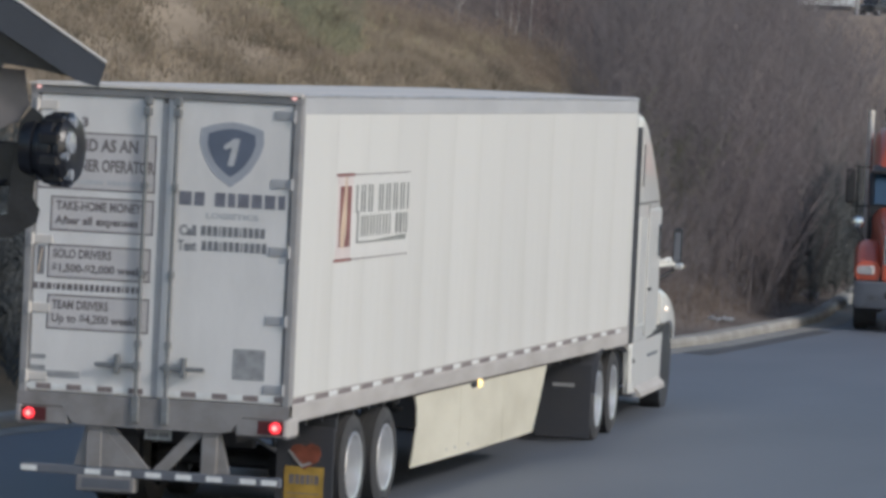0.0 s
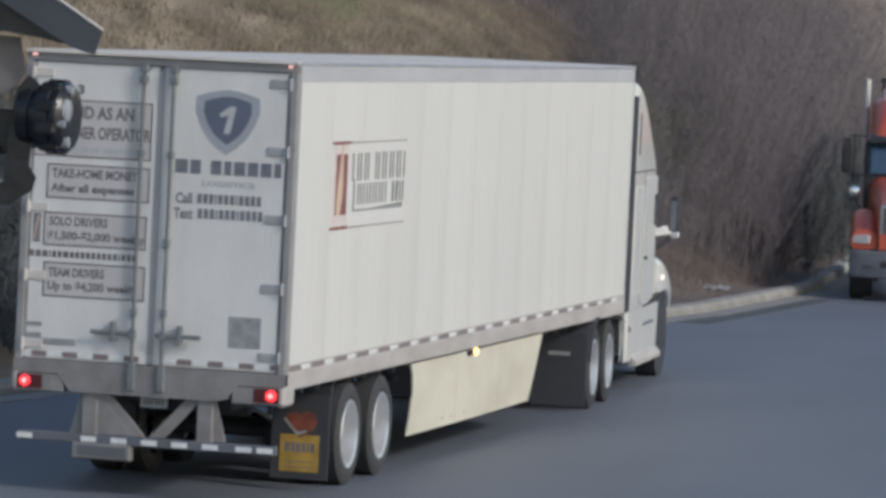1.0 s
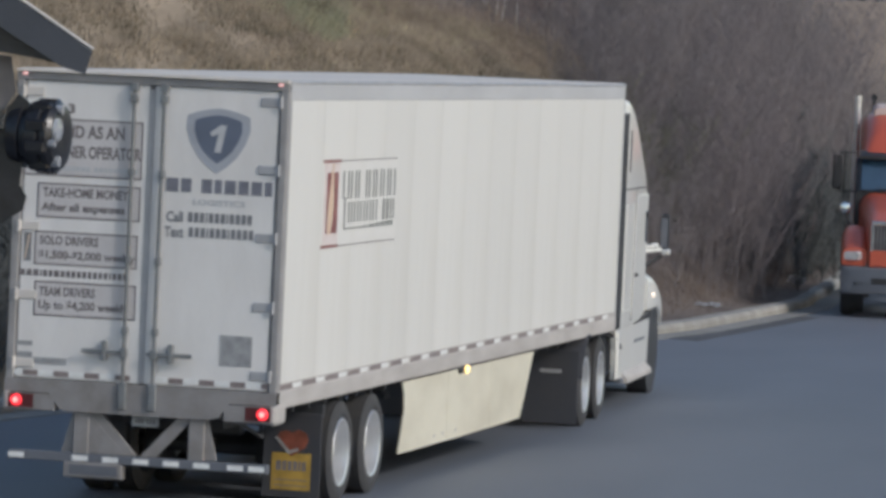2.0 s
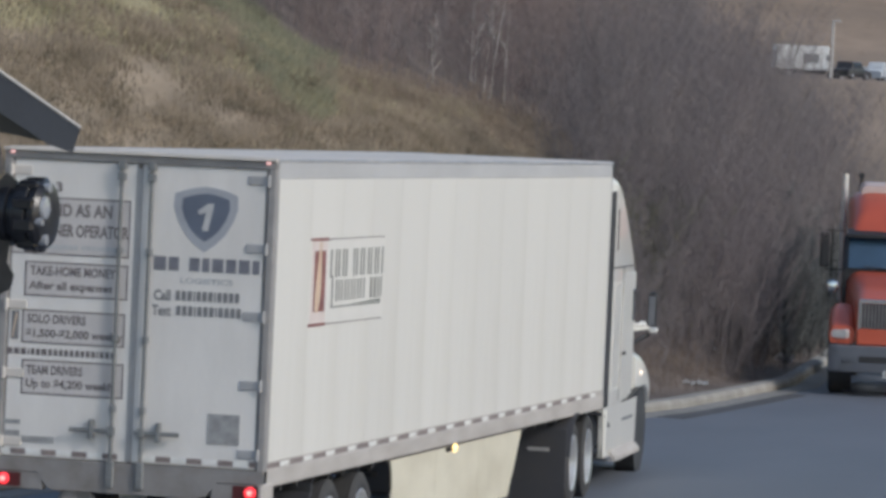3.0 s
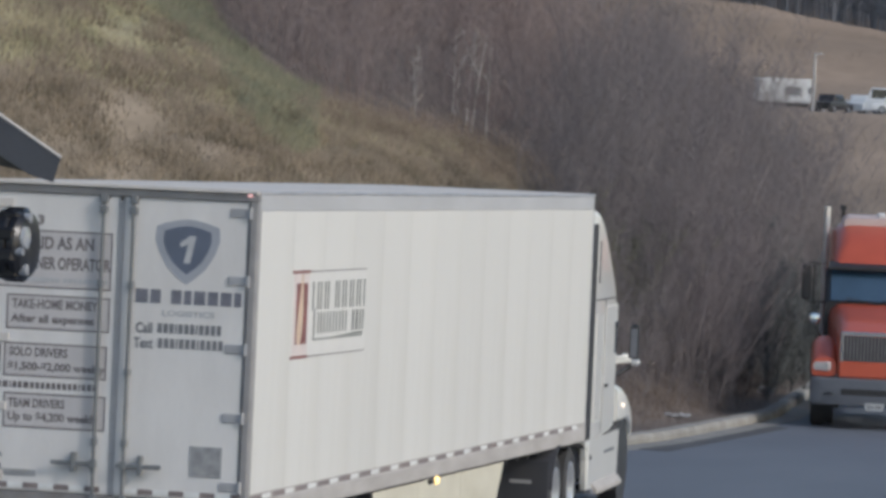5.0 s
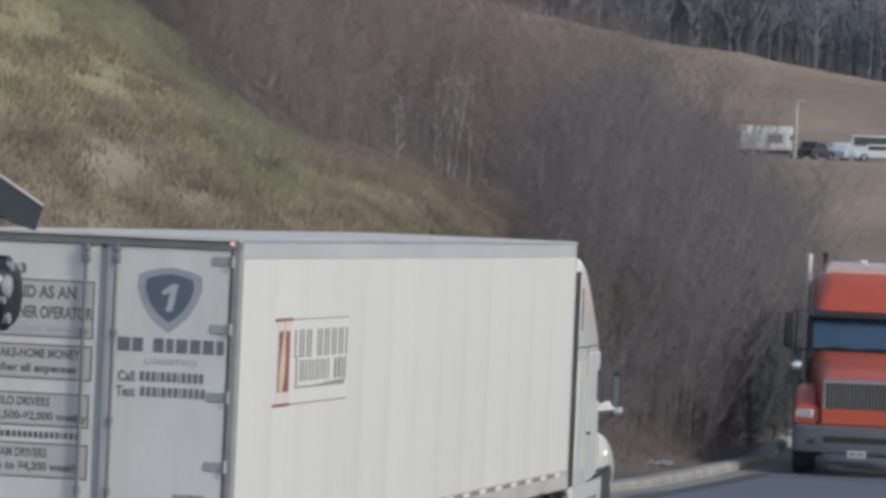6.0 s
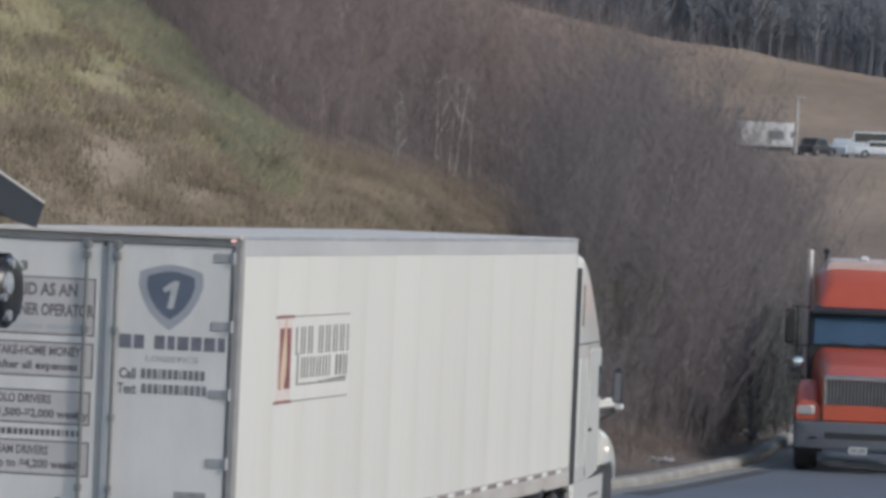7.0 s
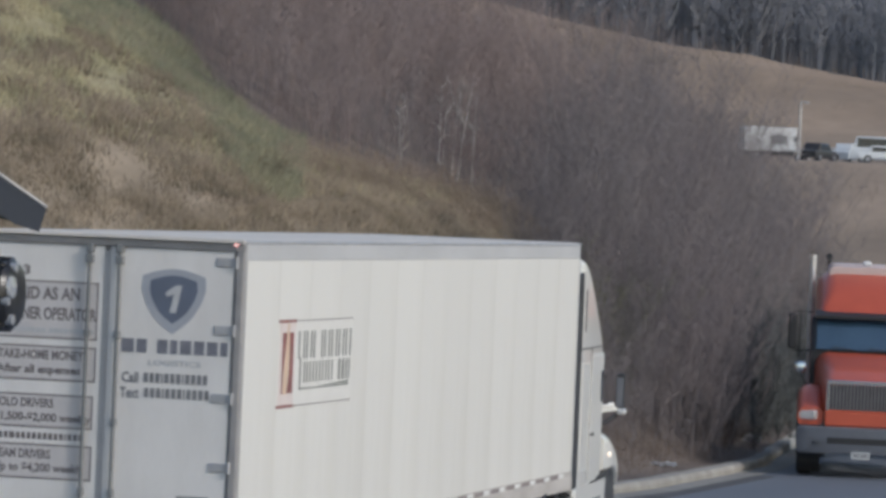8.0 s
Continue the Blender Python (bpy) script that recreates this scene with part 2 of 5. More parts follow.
M = {
    "panel": surface("white_panel", (0.735, 0.722, 0.685), 0.40, vary=0.03, scale=1.1, fine=30, bump=0.01, tint=(0.685, 0.67, 0.625), stretch=(1, 2.2, 0.25), piece=0.025),
    "door": surface("door_white", (0.770, 0.750, 0.725), 0.42, vary=0.03, scale=1.6, fine=30, bump=0.01, tint=(0.685, 0.665, 0.64), stretch=(1.5, 1, 0.5)),
    "skirt": surface("cream_skirt", (0.72, 0.68, 0.56), 0.5, vary=0.04, scale=1.3, fine=25, bump=0.02, tint=(0.60, 0.56, 0.45), stretch=(1, 0.6, 1.4)),
    "alu": surface("weathered_aluminium", (0.46, 0.46, 0.47), 0.55, 0.35, vary=0.08, scale=3, fine=60, bump=0.03),
    "roofalu": surface("roof_aluminium", (0.66, 0.62, 0.575), 0.9, 0.0, vary=0.05, scale=2, fine=40, bump=0.02),
    "steel": surface("grey_painted_steel", (0.285, 0.272, 0.268), 0.65, 0.05, vary=0.1, scale=4, fine=50, bump=0.05, tint=(0.215, 0.20, 0.19)),
    "rail": surface("dusty_aluminium_rail", (0.53, 0.50, 0.475), 0.65, 0.1, vary=0.07, scale=2.5, fine=50, bump=0.03, tint=(0.43, 0.40, 0.375), stretch=(1, 0.5, 2)),
    "sticker": surface("worn_sticker", (0.37, 0.375, 0.38), 0.6, vary=0.14, scale=9, bump=0.0),
    "rod": surface("galvanised_rod", (0.24, 0.25, 0.255), 0.55, 0.3, vary=0.08, scale=6, fine=70, bump=0.02),
    # Chassis, tyre and flap blacks are raised and blued to hold haze.
    "black": surface("black_chassis", (0.048, 0.050, 0.056), 0.7, vary=0.15, scale=3, fine=40, bump=0.05),
    "rubber": surface("tyre_rubber", (0.050, 0.051, 0.056), 0.85, vary=0.2, scale=5, fine=60, bump=0.15, tint=(0.065, 0.063, 0.062)),
    "flap": surface("mudflap_rubber", (0.046, 0.049, 0.060), 0.65, vary=0.15, scale=3, fine=40, bump=0.05, tint=(0.056, 0.056, 0.062)),
    "rim": surface("polished_wheel", (0.80, 0.80, 0.80), 0.34, 0.7, vary=0.06, scale=5, fine=40, bump=0.02),
    "chrome": surface("chrome", (0.75, 0.76, 0.78), 0.12, 1.0, vary=0.03, scale=4, fine=30, bump=0.0),
    "cab": surface("white_cab_paint", (0.74, 0.73, 0.69), 0.3, vary=0.025, scale=1.5, fine=30, bump=0.0, coat=0.4),
    "red": surface("red_cab_paint", (0.52, 0.098, 0.052), 0.38, vary=0.05, scale=1.5, fine=30, bump=0.0, coat=0.3),
    "bumper": surface("grey_bumper", (0.145, 0.155, 0.178), 0.5, vary=0.08, scale=3, fine=40, bump=0.02),
    # Bluish base puts a little reflected sky into the glass.
    "glass": surface("windscreen_glass", (0.034, 0.054, 0.072), 0.05, vary=0.1, scale=2, fine=20, bump=0.0, coat=1.0),
    "trim": surface("black_trim", (0.028, 0.028, 0.031), 0.5, vary=0.1, scale=4, fine=40, bump=0.02),
    "redlamp": surface("lit_red_lens", (0.9, 0.035, 0.05), 0.3, vary=0.05, bump=0.0, emit=1.6),
    "redcore": surface("lit_red_bulb", (1.0, 0.22, 0.20), 0.3, vary=0.02, bump=0.0, emit=2.6),
    "reddull": surface("unlit_red_lens", (0.11, 0.022, 0.024), 0.3, vary=0.1, bump=0.0),
    "markerred": surface("small_red_marker", (1.0, 0.55, 0.53), 0.3, vary=0.05, bump=0.0, emit=0.9),
    "amber": surface("lit_amber_lens", (1.0, 0.75, 0.30), 0.3, vary=0.05, bump=0.0, emit=2.0),
    "headlamp": surface("clear_headlamp", (0.75, 0.76, 0.78), 0.12, 0.3, vary=0.1, scale=15, bump=0.02, coat=1.0),
    "tapewhite": surface("white_reflector", (0.82, 0.82, 0.80), 0.4, vary=0.06, scale=9, bump=0.0),
    "tapered": surface("faded_red_reflector", (0.26, 0.215, 0.21), 0.45, vary=0.1, scale=9, bump=0.0),
    "ink": surface("grey_print", (0.24, 0.24, 0.25), 0.6, vary=0.1, scale=8, bump=0.0),
    "inkdark": surface("dark_print", (0.20, 0.205, 0.24), 0.6, vary=0.1, scale=8, bump=0.0),
    "inkpale": surface("pale_print", (0.52, 0.53, 0.54), 0.6, vary=0.06, scale=8, bump=0.0),
    "inkbrown": surface("brown_print", (0.215, 0.19, 0.19), 0.6, vary=0.1, scale=8, bump=0.0),
    "shieldgrey": surface("shield_grey", (0.39, 0.41, 0.45), 0.5, vary=0.04, scale=4, bump=0.0),
    "shieldblue": surface("shield_blue", (0.135, 0.16, 0.215), 0.5, vary=0.06, scale=4, bump=0.0),
    "logored": surface("logo_red", (0.27, 0.095, 0.09), 0.5, vary=0.12, scale=6, bump=0.0),
    "logofield": surface("logo_column", (0.74, 0.655, 0.625), 0.5, vary=0.05, scale=6, bump=0.0),
    "flame": surface("logo_flame", (0.72, 0.56, 0.42), 0.5, vary=0.06, scale=6, bump=0.0),
    "yellow": surface("yellow_print", (0.50, 0.32, 0.065), 0.6, vary=0.16, scale=7, bump=0.02),
    "orange": surface("orange_print", (0.29, 0.085, 0.05), 0.6, vary=0.22, scale=7, bump=0.02),
    "plate": surface("plate_white", (0.45, 0.47, 0.48), 0.5, vary=0.1, scale=12, bump=0.0),
    "visor": surface("dark_grey_sheet", (0.060, 0.066, 0.082), 0.42, 0.2, vary=0.06, scale=8, fine=90, bump=0.02),
    "gloss": surface("black_housing", (0.018, 0.019, 0.024), 0.28, vary=0.2, scale=25, fine=120, bump=0.05),
    "lens": surface("lamp_lens", (0.45, 0.47, 0.5), 0.15, 0.2, vary=0.2, scale=40, bump=0.0),
    "asphalt": surface("asphalt", (0.150, 0.163, 0.189), 0.66, vary=0.10, scale=0.35, fine=45, bump=0.25, tint=(0.126, 0.138, 0.162), stretch=(1, 0.35, 1)),
    "concrete": surface("kerb_concrete", (0.345, 0.332, 0.308), 0.85, vary=0.14, scale=1.2, fine=35, bump=0.2, tint=(0.225, 0.212, 0.187), piece=0.1),
    "gutter": surface("gutter_concrete", (0.27, 0.26, 0.24), 0.85, vary=0.1, scale=1.2, fine=35, bump=0.2, tint=(0.20, 0.195, 0.185), piece=0.08),
    "litter": surface("pale_plastic", (0.7, 0.71, 0.72), 0.5, vary=0.08, scale=12, bump=0.05),
    "patch": surface("dark_asphalt_patch", (0.095, 0.096, 0.10), 0.8, vary=0.12, scale=1.5, fine=45, bump=0.2),
    "grass": surface("dry_grass", (0.318, 0.258, 0.190), 0.9, vary=0.24, scale=0.8, fine=2.6, bump=0.0, tint=(0.205, 0.166, 0.115), island=0.2, stretch=(1, 0.3, 1)),
    "straw": surface("brown_weeds", (0.185, 0.140, 0.112), 0.9, vary=0.16, scale=0.5, fine=9, bump=0.0, tint=(0.12, 0.095, 0.078), island=0.3),
    "twig": surface("bare_twigs", (0.214, 0.190, 0.187), 0.85, vary=0.14, scale=0.22, fine=1.6, bump=0.0, tint=(0.180, 0.153, 0.154), island=0.16),
    "redtwig": surface("reddish_bare_twigs", (0.294, 0.228, 0.211), 0.85, vary=0.14, scale=0.16, fine=1.6, bump=0.0, tint=(0.238, 0.206, 0.206), island=0.16),
    # Brown of the dark tuft; below the tussocks it stands in for shade.
    "tuftshade": surface("dark_tussock_thatch", (0.165, 0.135, 0.092), 0.95, vary=0.2, scale=2.0, fine=9, bump=0.0, tint=(0.12, 0.10, 0.07), island=0.3),
    "toprail": surface("bluish_top_rail", (0.535, 0.535, 0.54), 0.6, 0.1, vary=0.05, scale=2, fine=40, bump=0.02, stretch=(1, 0.3, 1)),
    "printfield": surface("faded_print_field", (0.60, 0.575, 0.565), 0.55, vary=0.04, scale=3, bump=0.0),
    "fieldpaint": surface("sign_ground_white", (0.75, 0.735, 0.70), 0.45, vary=0.02, scale=3, bump=0.0),
    "signink": surface("sign_grey_green", (0.215, 0.225, 0.205), 0.55, vary=0.1, scale=6, bump=0.0),
    "mesh": surface("grille_mesh", (0.27, 0.245, 0.24), 0.6, 0.1, vary=0.1, scale=8, bump=0.02),
    # Pale pink paints the sunlight on the red roof's upward face.
    "sunlitcap": surface("sun_faded_red_cap", (0.66, 0.52, 0.48), 0.45, vary=0.05, scale=3, bump=0.0),
    "uppergrass": surface("yellow_green_grass", (0.455, 0.400, 0.255), 0.9, vary=0.24, scale=0.8, fine=2.6, bump=0.0, tint=(0.305, 0.287, 0.166), island=0.2, stretch=(1, 0.3, 1)),
    "palestraw": surface("pale_straw", (0.36, 0.285, 0.215), 0.9, vary=0.16, scale=0.5, fine=9, bump=0.0, tint=(0.25, 0.19, 0.145), island=0.3),
    # Blue base colour stands in for the sky mirrored in the windscreen.
    "screen": surface("blue_windscreen", (0.045, 0.085, 0.135), 0.08, vary=0.12, scale=1.2, fine=20, bump=0.0, coat=1.0),
    "postgrey": surface("dull_grey_frame", (0.345, 0.335, 0.33), 0.6, 0.1, vary=0.08, scale=4, fine=50, bump=0.03),
    "headplate": surface("brownish_grey_plate", (0.215, 0.195, 0.19), 0.6, 0.1, vary=0.1, scale=10, fine=80, bump=0.03),
    "fenderlamp": surface("lit_pale_lens", (1.0, 0.84, 0.70), 0.3, vary=0.05, bump=0.0, emit=1.0),
    "birch": surface("pale_stems", (0.52, 0.49, 0.46), 0.8, vary=0.15, scale=3, fine=20, bump=0.0, island=0.25),
    "evergreen": surface("green_shrub", (0.190, 0.182, 0.128), 0.8, vary=0.2, scale=2, fine=20, bump=0.0, island=0.3),
    # Dark bluish green carries the shade beside the truck and the trailer.
    "shadegreen": surface("dark_evergreen", (0.112, 0.120, 0.120), 0.8, vary=0.15, scale=1.5, fine=12, bump=0.0, island=0.12),
    "greengrass": surface("green_grass", (0.245, 0.235, 0.152), 0.9, vary=0.25, scale=0.8, fine=2.5, bump=0.0, tint=(0.190, 0.196, 0.135), island=0.25),
    # Grey-blue base colour carries the distance haze over the woods.
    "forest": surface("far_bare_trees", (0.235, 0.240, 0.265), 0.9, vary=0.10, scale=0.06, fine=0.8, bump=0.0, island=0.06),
    "carwhite": surface("white_car_paint", (0.72, 0.73, 0.74), 0.35, vary=0.03, scale=1, bump=0.0, coat=0.4),
    "cardark": surface("dark_car_paint", (0.035, 0.03, 0.03), 0.35, vary=0.05, scale=1, bump=0.0, coat=0.4),
    "post": surface("grey_post", (0.56, 0.53, 0.50), 0.5, 0.1, vary=0.06, scale=3, bump=0.0),
}


M["turf"] = surface("embankment_turf", (0.315, 0.250, 0.182), 0.95, vary=0.24, scale=0.8, fine=2.6, bump=0.5, tint=(0.190, 0.150, 0.102), stretch=(1, 0.3, 1))
M["greenturf"] = surface("greener_turf", (0.370, 0.320, 0.200), 0.95, vary=0.24, scale=0.8, fine=2.6, bump=0.5, tint=(0.240, 0.222, 0.125), stretch=(1, 0.3, 1))
M["leaves"] = surface("leaf_litter", (0.175, 0.142, 0.122), 0.95, vary=0.2, scale=0.7, fine=8.0, bump=0.5, tint=(0.10, 0.08, 0.07))
M["hill"] = surface("far_brown_hillside", (0.352, 0.258, 0.186), 0.95, vary=0.18, scale=0.05, fine=0.5, bump=0.3, tint=(0.232, 0.172, 0.125), stretch=(1, 0.6, 1))


# ---- mesh helpers ----
def part(name, bm, material, parent=None, label="", smooth=False):
    bm.normal_update()
    me = bpy.data.meshes.new(name)
    bm.to_mesh(me)
    bm.free()
    me.materials.append(M[material] if isinstance(material, str) else material)
    if smooth:
        me.polygons.foreach_set("use_smooth", [True] * len(me.polygons))
        me.set_sharp_from_angle(angle=radians(38))
    ob = new(name, me)
    ob.parent = parent
    return tagged(ob, label)


def again(ob, m, parent=None):
    """Another object on the same mesh, for repeats inside one thing."""
    o = new(ob.name.split(".")[0], ob.data)
    o.parent = parent or ob.parent
    o.matrix_basis = m
    for key in ("label", "kind"):
        if key in ob:
            o[key] = ob[key]
    return o


def thing(name, label, category, m=Matrix(), group="", kind=""):
    e = new(name)
    e.matrix_basis = m
    e.empty_display_size = 0.2
    return tagged(e, label, category, group, kind)


def box(bm, x0, x1, y0, y1, z0, z1, bevel=0.0, m=None, seg=1):
    r = bmesh.ops.create_cube(bm, size=1, matrix=Matrix.Translation(((x0 + x1) / 2, (y0 + y1) / 2, (z0 + z1) / 2)) @ Matrix.Diagonal((x1 - x0, y1 - y0, z1 - z0, 1)))
    vs = r["verts"]
    if bevel:
        edges = list({e for v in vs for e in v.link_edges})
        out = bmesh.ops.bevel(bm, geom=edges, offset=bevel, segments=seg, affect="EDGES", profile=0.6)
        vs = list({v for f in out["faces"] for v in f.verts} | {v for v in vs if v.is_valid})
    if m:
        bmesh.ops.transform(bm, matrix=m, verts=[v for v in vs if v.is_valid])
    return bm


def boxes(*rows, bevel=0.0):
    bm = bmesh.new()
    for r in rows:
        box(bm, *r, bevel=bevel)
    return bm


def rod(bm, a, b, r0, r1=None, n=10):
    a, b = Vector(a), Vector(b)
    r1 = r0 if r1 is None else r1
    q = (b - a).to_track_quat("Z", "Y").to_matrix().to_4x4()
    bmesh.ops.create_cone(bm, cap_ends=True, segments=n, radius1=r0, radius2=r1, depth=(b - a).length, matrix=Matrix.Translation((a + b) / 2) @ q)
    return bm


def rods(*rows, n=10):
    bm = bmesh.new()
    for r in rows:
        rod(bm, *r, n=n)
    return bm


def prism(bm, pts, axis, lo, hi):
    """A flat outline (2D points) pushed out along an axis, from lo to hi."""
    def at(p, w):
        return {"x": (w, p[0], p[1]), "y": (p[0], w, p[1]), "z": (p[0], p[1], w)}[axis]
    a = [bm.verts.new(at(p, lo)) for p in pts]
    b = [bm.verts.new(at(p, hi)) for p in pts]
    bm.faces.new(a[::-1])
    bm.faces.new(b)
    for i in range(len(pts)):
        j = (i + 1) % len(pts)
        bm.faces.new((a[i], a[j], b[j], b[i]))
    bmesh.ops.recalc_face_normals(bm, faces=bm.faces)
    return bm


def ring(hw, z0, z1, r, y, rt=None, n=5):
    """A rounded cross-section: half width, bottom, top, corner radii (bottom, top), at y."""
    rt = rt or r
    pts = []
    for cx, cz, rad, a0 in ((hw - rt, z1 - rt, rt, 0), (-hw + rt, z1 - rt, rt, 90), (-hw + r, z0 + r, r, 180), (hw - r, z0 + r, r, 270)):
        for k in range(n):
            a = radians(a0 + 90 * k / (n - 1))
            pts.append((cx + rad * math.cos(a), y, cz + rad * math.sin(a)))
    return pts


def loft(rings):
    bm = bmesh.new()
    rows = [[bm.verts.new(p) for p in r] for r in rings]
    n = len(rows[0])
    for a, b in zip(rows, rows[1:]):
        for i in range(n):
            bm.faces.new((a[i], a[(i + 1) % n], b[(i + 1) % n], b[i]))
    bm.faces.new(rows[0][::-1])
    bm.faces.new(rows[-1])
    bmesh.ops.recalc_face_normals(bm, faces=bm.faces)
    return bm


def lathe(profile, n=36):
    """Turn (radius, x) points about the x axis."""
    bm = bmesh.new()
    rows = []
    for r, x in profile:
        rows.append([bm.verts.new((x, r * math.cos(2 * math.pi * k / n), r * math.sin(2 * math.pi * k / n))) for k in range(n)])
    for a, b in zip(rows, rows[1:]):
        for i in range(n):
            bm.faces.new((a[i], b[i], b[(i + 1) % n], a[(i + 1) % n]))
    bmesh.ops.recalc_face_normals(bm, faces=bm.faces)
    return bm


def lettering(name, words, x0, x1, z0, z1, material, parent, m, label=""):
    """Words in the built-in font, fitted into a rectangle of the plane that m places (x along, y up)."""
    cu = bpy.data.curves.new(name, "FONT")
    cu.body, cu.offset, cu.resolution_u = words, 0.036, 3
    tmp = new(name, cu)
    bpy.context.view_layer.update()
    me = bpy.data.meshes.new_from_object(tmp.evaluated_get(bpy.context.evaluated_depsgraph_get()))
    bpy.data.objects.remove(tmp)
    co = np.empty(len(me.vertices) * 3, np.float32)
    me.vertices.foreach_get("co", co)
    co = co.reshape(-1, 3)
    lo, hi = co.min(0), co.max(0)
    co[:, 0] = x0 + (co[:, 0] - lo[0]) / (hi[0] - lo[0]) * (x1 - x0)
    co[:, 1] = z0 + (co[:, 1] - lo[1]) / (hi[1] - lo[1]) * (z1 - z0)
    me.vertices.foreach_set("co", co.ravel())
    me.materials.clear()
    me.materials.append(M[material])
    ob = new(name, me)
    ob.parent, ob.matrix_basis = parent, m
    return tagged(ob, label, kind="stuff")


def blocks(widths, x0, x1, z0, z1, gap=0.22):
    """Plain bars, one for each letter of a word that is not to be spelt: widths, with 0 for a space."""
    total = sum(w if w else 0.5 for w in widths) + gap * (len(widths) - 1)
    k, x, out = (x1 - x0) / total, x0, []
    for w in widths:
        if w:
            out.append((x, x + w * k, z0, z1))
        x += ((w if w else 0.5) + gap) * k
    return out


# ---- the lie of the land ----
KERB_Y = (-400, -60, 12, 37, 42, 46.3, 52, 62, 80, 120, 400)
KERB_X = (-60, -14, -4.8, -1.45, -1.2, -1.02, -1.5, -2.35, -3.2, -4.5, -15)


def kerb_x(y):
    return np.interp(y, KERB_Y, KERB_X)


def smooth(a, b, v):
    s = np.clip((v - a) / (b - a), 0, 1)
    return s * s * (3 - 2 * s)


def ripple(x, y):
    return (np.sin(x * 1.7 + 0.6 * np.sin(y * 0.9)) * np.sin(y * 1.3 + 0.8 * np.sin(x * 1.1)) * 0.6
            + np.sin(x * 0.55 + 1.0) * np.sin(y * 0.43 + 0.4) + 0.35 * np.sin(x * 3.9 + y * 2.1) * np.sin(y * 4.3 - x * 1.3))


def land(x, y):
    """Height of the ground: road level, the roadside embankment, the far hill with its bench and ridge."""
    x, y = np.asarray(x, float), np.asarray(y, float)
    e = kerb_x(y) - 0.75 - x
    rise = np.where(e > 0, 0.62 * (np.sqrt(e * e + 0.5) - 0.707), 0)
    rise = 30 * (1 - np.exp(-rise / 30 * 1.12))
    bank = rise * (1 - smooth(86, 112, y)) + 0.10 * ripple(x * 1.2, y * 0.33) * smooth(0.3, 2.5, e) * (1 - smooth(86, 112, y))
    bank = bank + 0.10 * smooth(-0.60, -0.4, e)
    ridge = np.interp(x, (-190, -96, -84, -59, 30), (43.0, 25.6, 22.7, 19.2, 4.5))
    far = np.interp(y, (300, 384, 388, 412, 420, 505), (0, 9.2, 9.6, 9.6, 10.2, 0)) * (y < 420)
    up = smooth(412, 505, y)
    far = np.where(y >= 412, 9.6 + (ridge - 9.6) * up, far)
    far = far + 40 * smooth(520, 900, y) + 0.5 * ripple(x * 0.15, y * 0.15) * smooth(412, 440, y)
    return np.where(e > -0.75, bank, -0.05) * (y < 200) + np.where(y >= 200, far - 0.05, 0)


def road_lift(x, y):
    """Raises the yard road under the long trailer so its wheels fit the camera's view."""
    return 0.042 * smooth(0.6, 2.6, np.asarray(x, float) - kerb_x(y)) * smooth(-22, -6, y) * (1 - smooth(24, 38, y))


def grid_mesh(xs, ys, height):
    X, Y = np.meshgrid(xs, ys)
    Z = height(X, Y)
    nx, ny = len(xs), len(ys)
    idx = np.arange(nx * ny).reshape(ny, nx)
    faces = np.stack([idx[:-1, :-1], idx[:-1, 1:], idx[1:, 1:], idx[1:, :-1]], -1).reshape(-1, 4)
    me = bpy.data.meshes.new("ground")
    me.from_pydata(np.stack([X, Y, Z], -1).reshape(-1, 3).tolist(), [], faces.tolist())
    me.polygons.foreach_set("use_smooth", [True] * len(me.polygons))
    return me


EYE_PLAN = (13.05, -45.13)   # the camera's spot in plan; the bank's planting follows its sight lines


def bearing(x, y):
    """Slope of the sight line from the camera's spot, towards -x."""
    return (EYE_PLAN[0] - x) / (y - EYE_PLAN[1])


EDGE_B = (0.1975, 0.207, 0.221, 0.2373, 0.2467, 0.2539, 0.2611, 0.2672, 0.2747, 0.2832, 0.2989, 0.315, 0.36)   # the thicket's near edge by sight line, fitted to the camera's view
EDGE_Y = (72.4, 70.6, 64.5, 57.9, 54.8, 52.2, 51.6, 53.6, 58.8, 61.0, 58.5, 60.3, 62.0)


def upper(x, y, noise):
    """Where the bank's grass is still green: above an uneven line."""
    return land(x, y) + 0.9 * ripple(x * 0.8, y * 0.3) + noise > HIGH


HIGH = 5.15


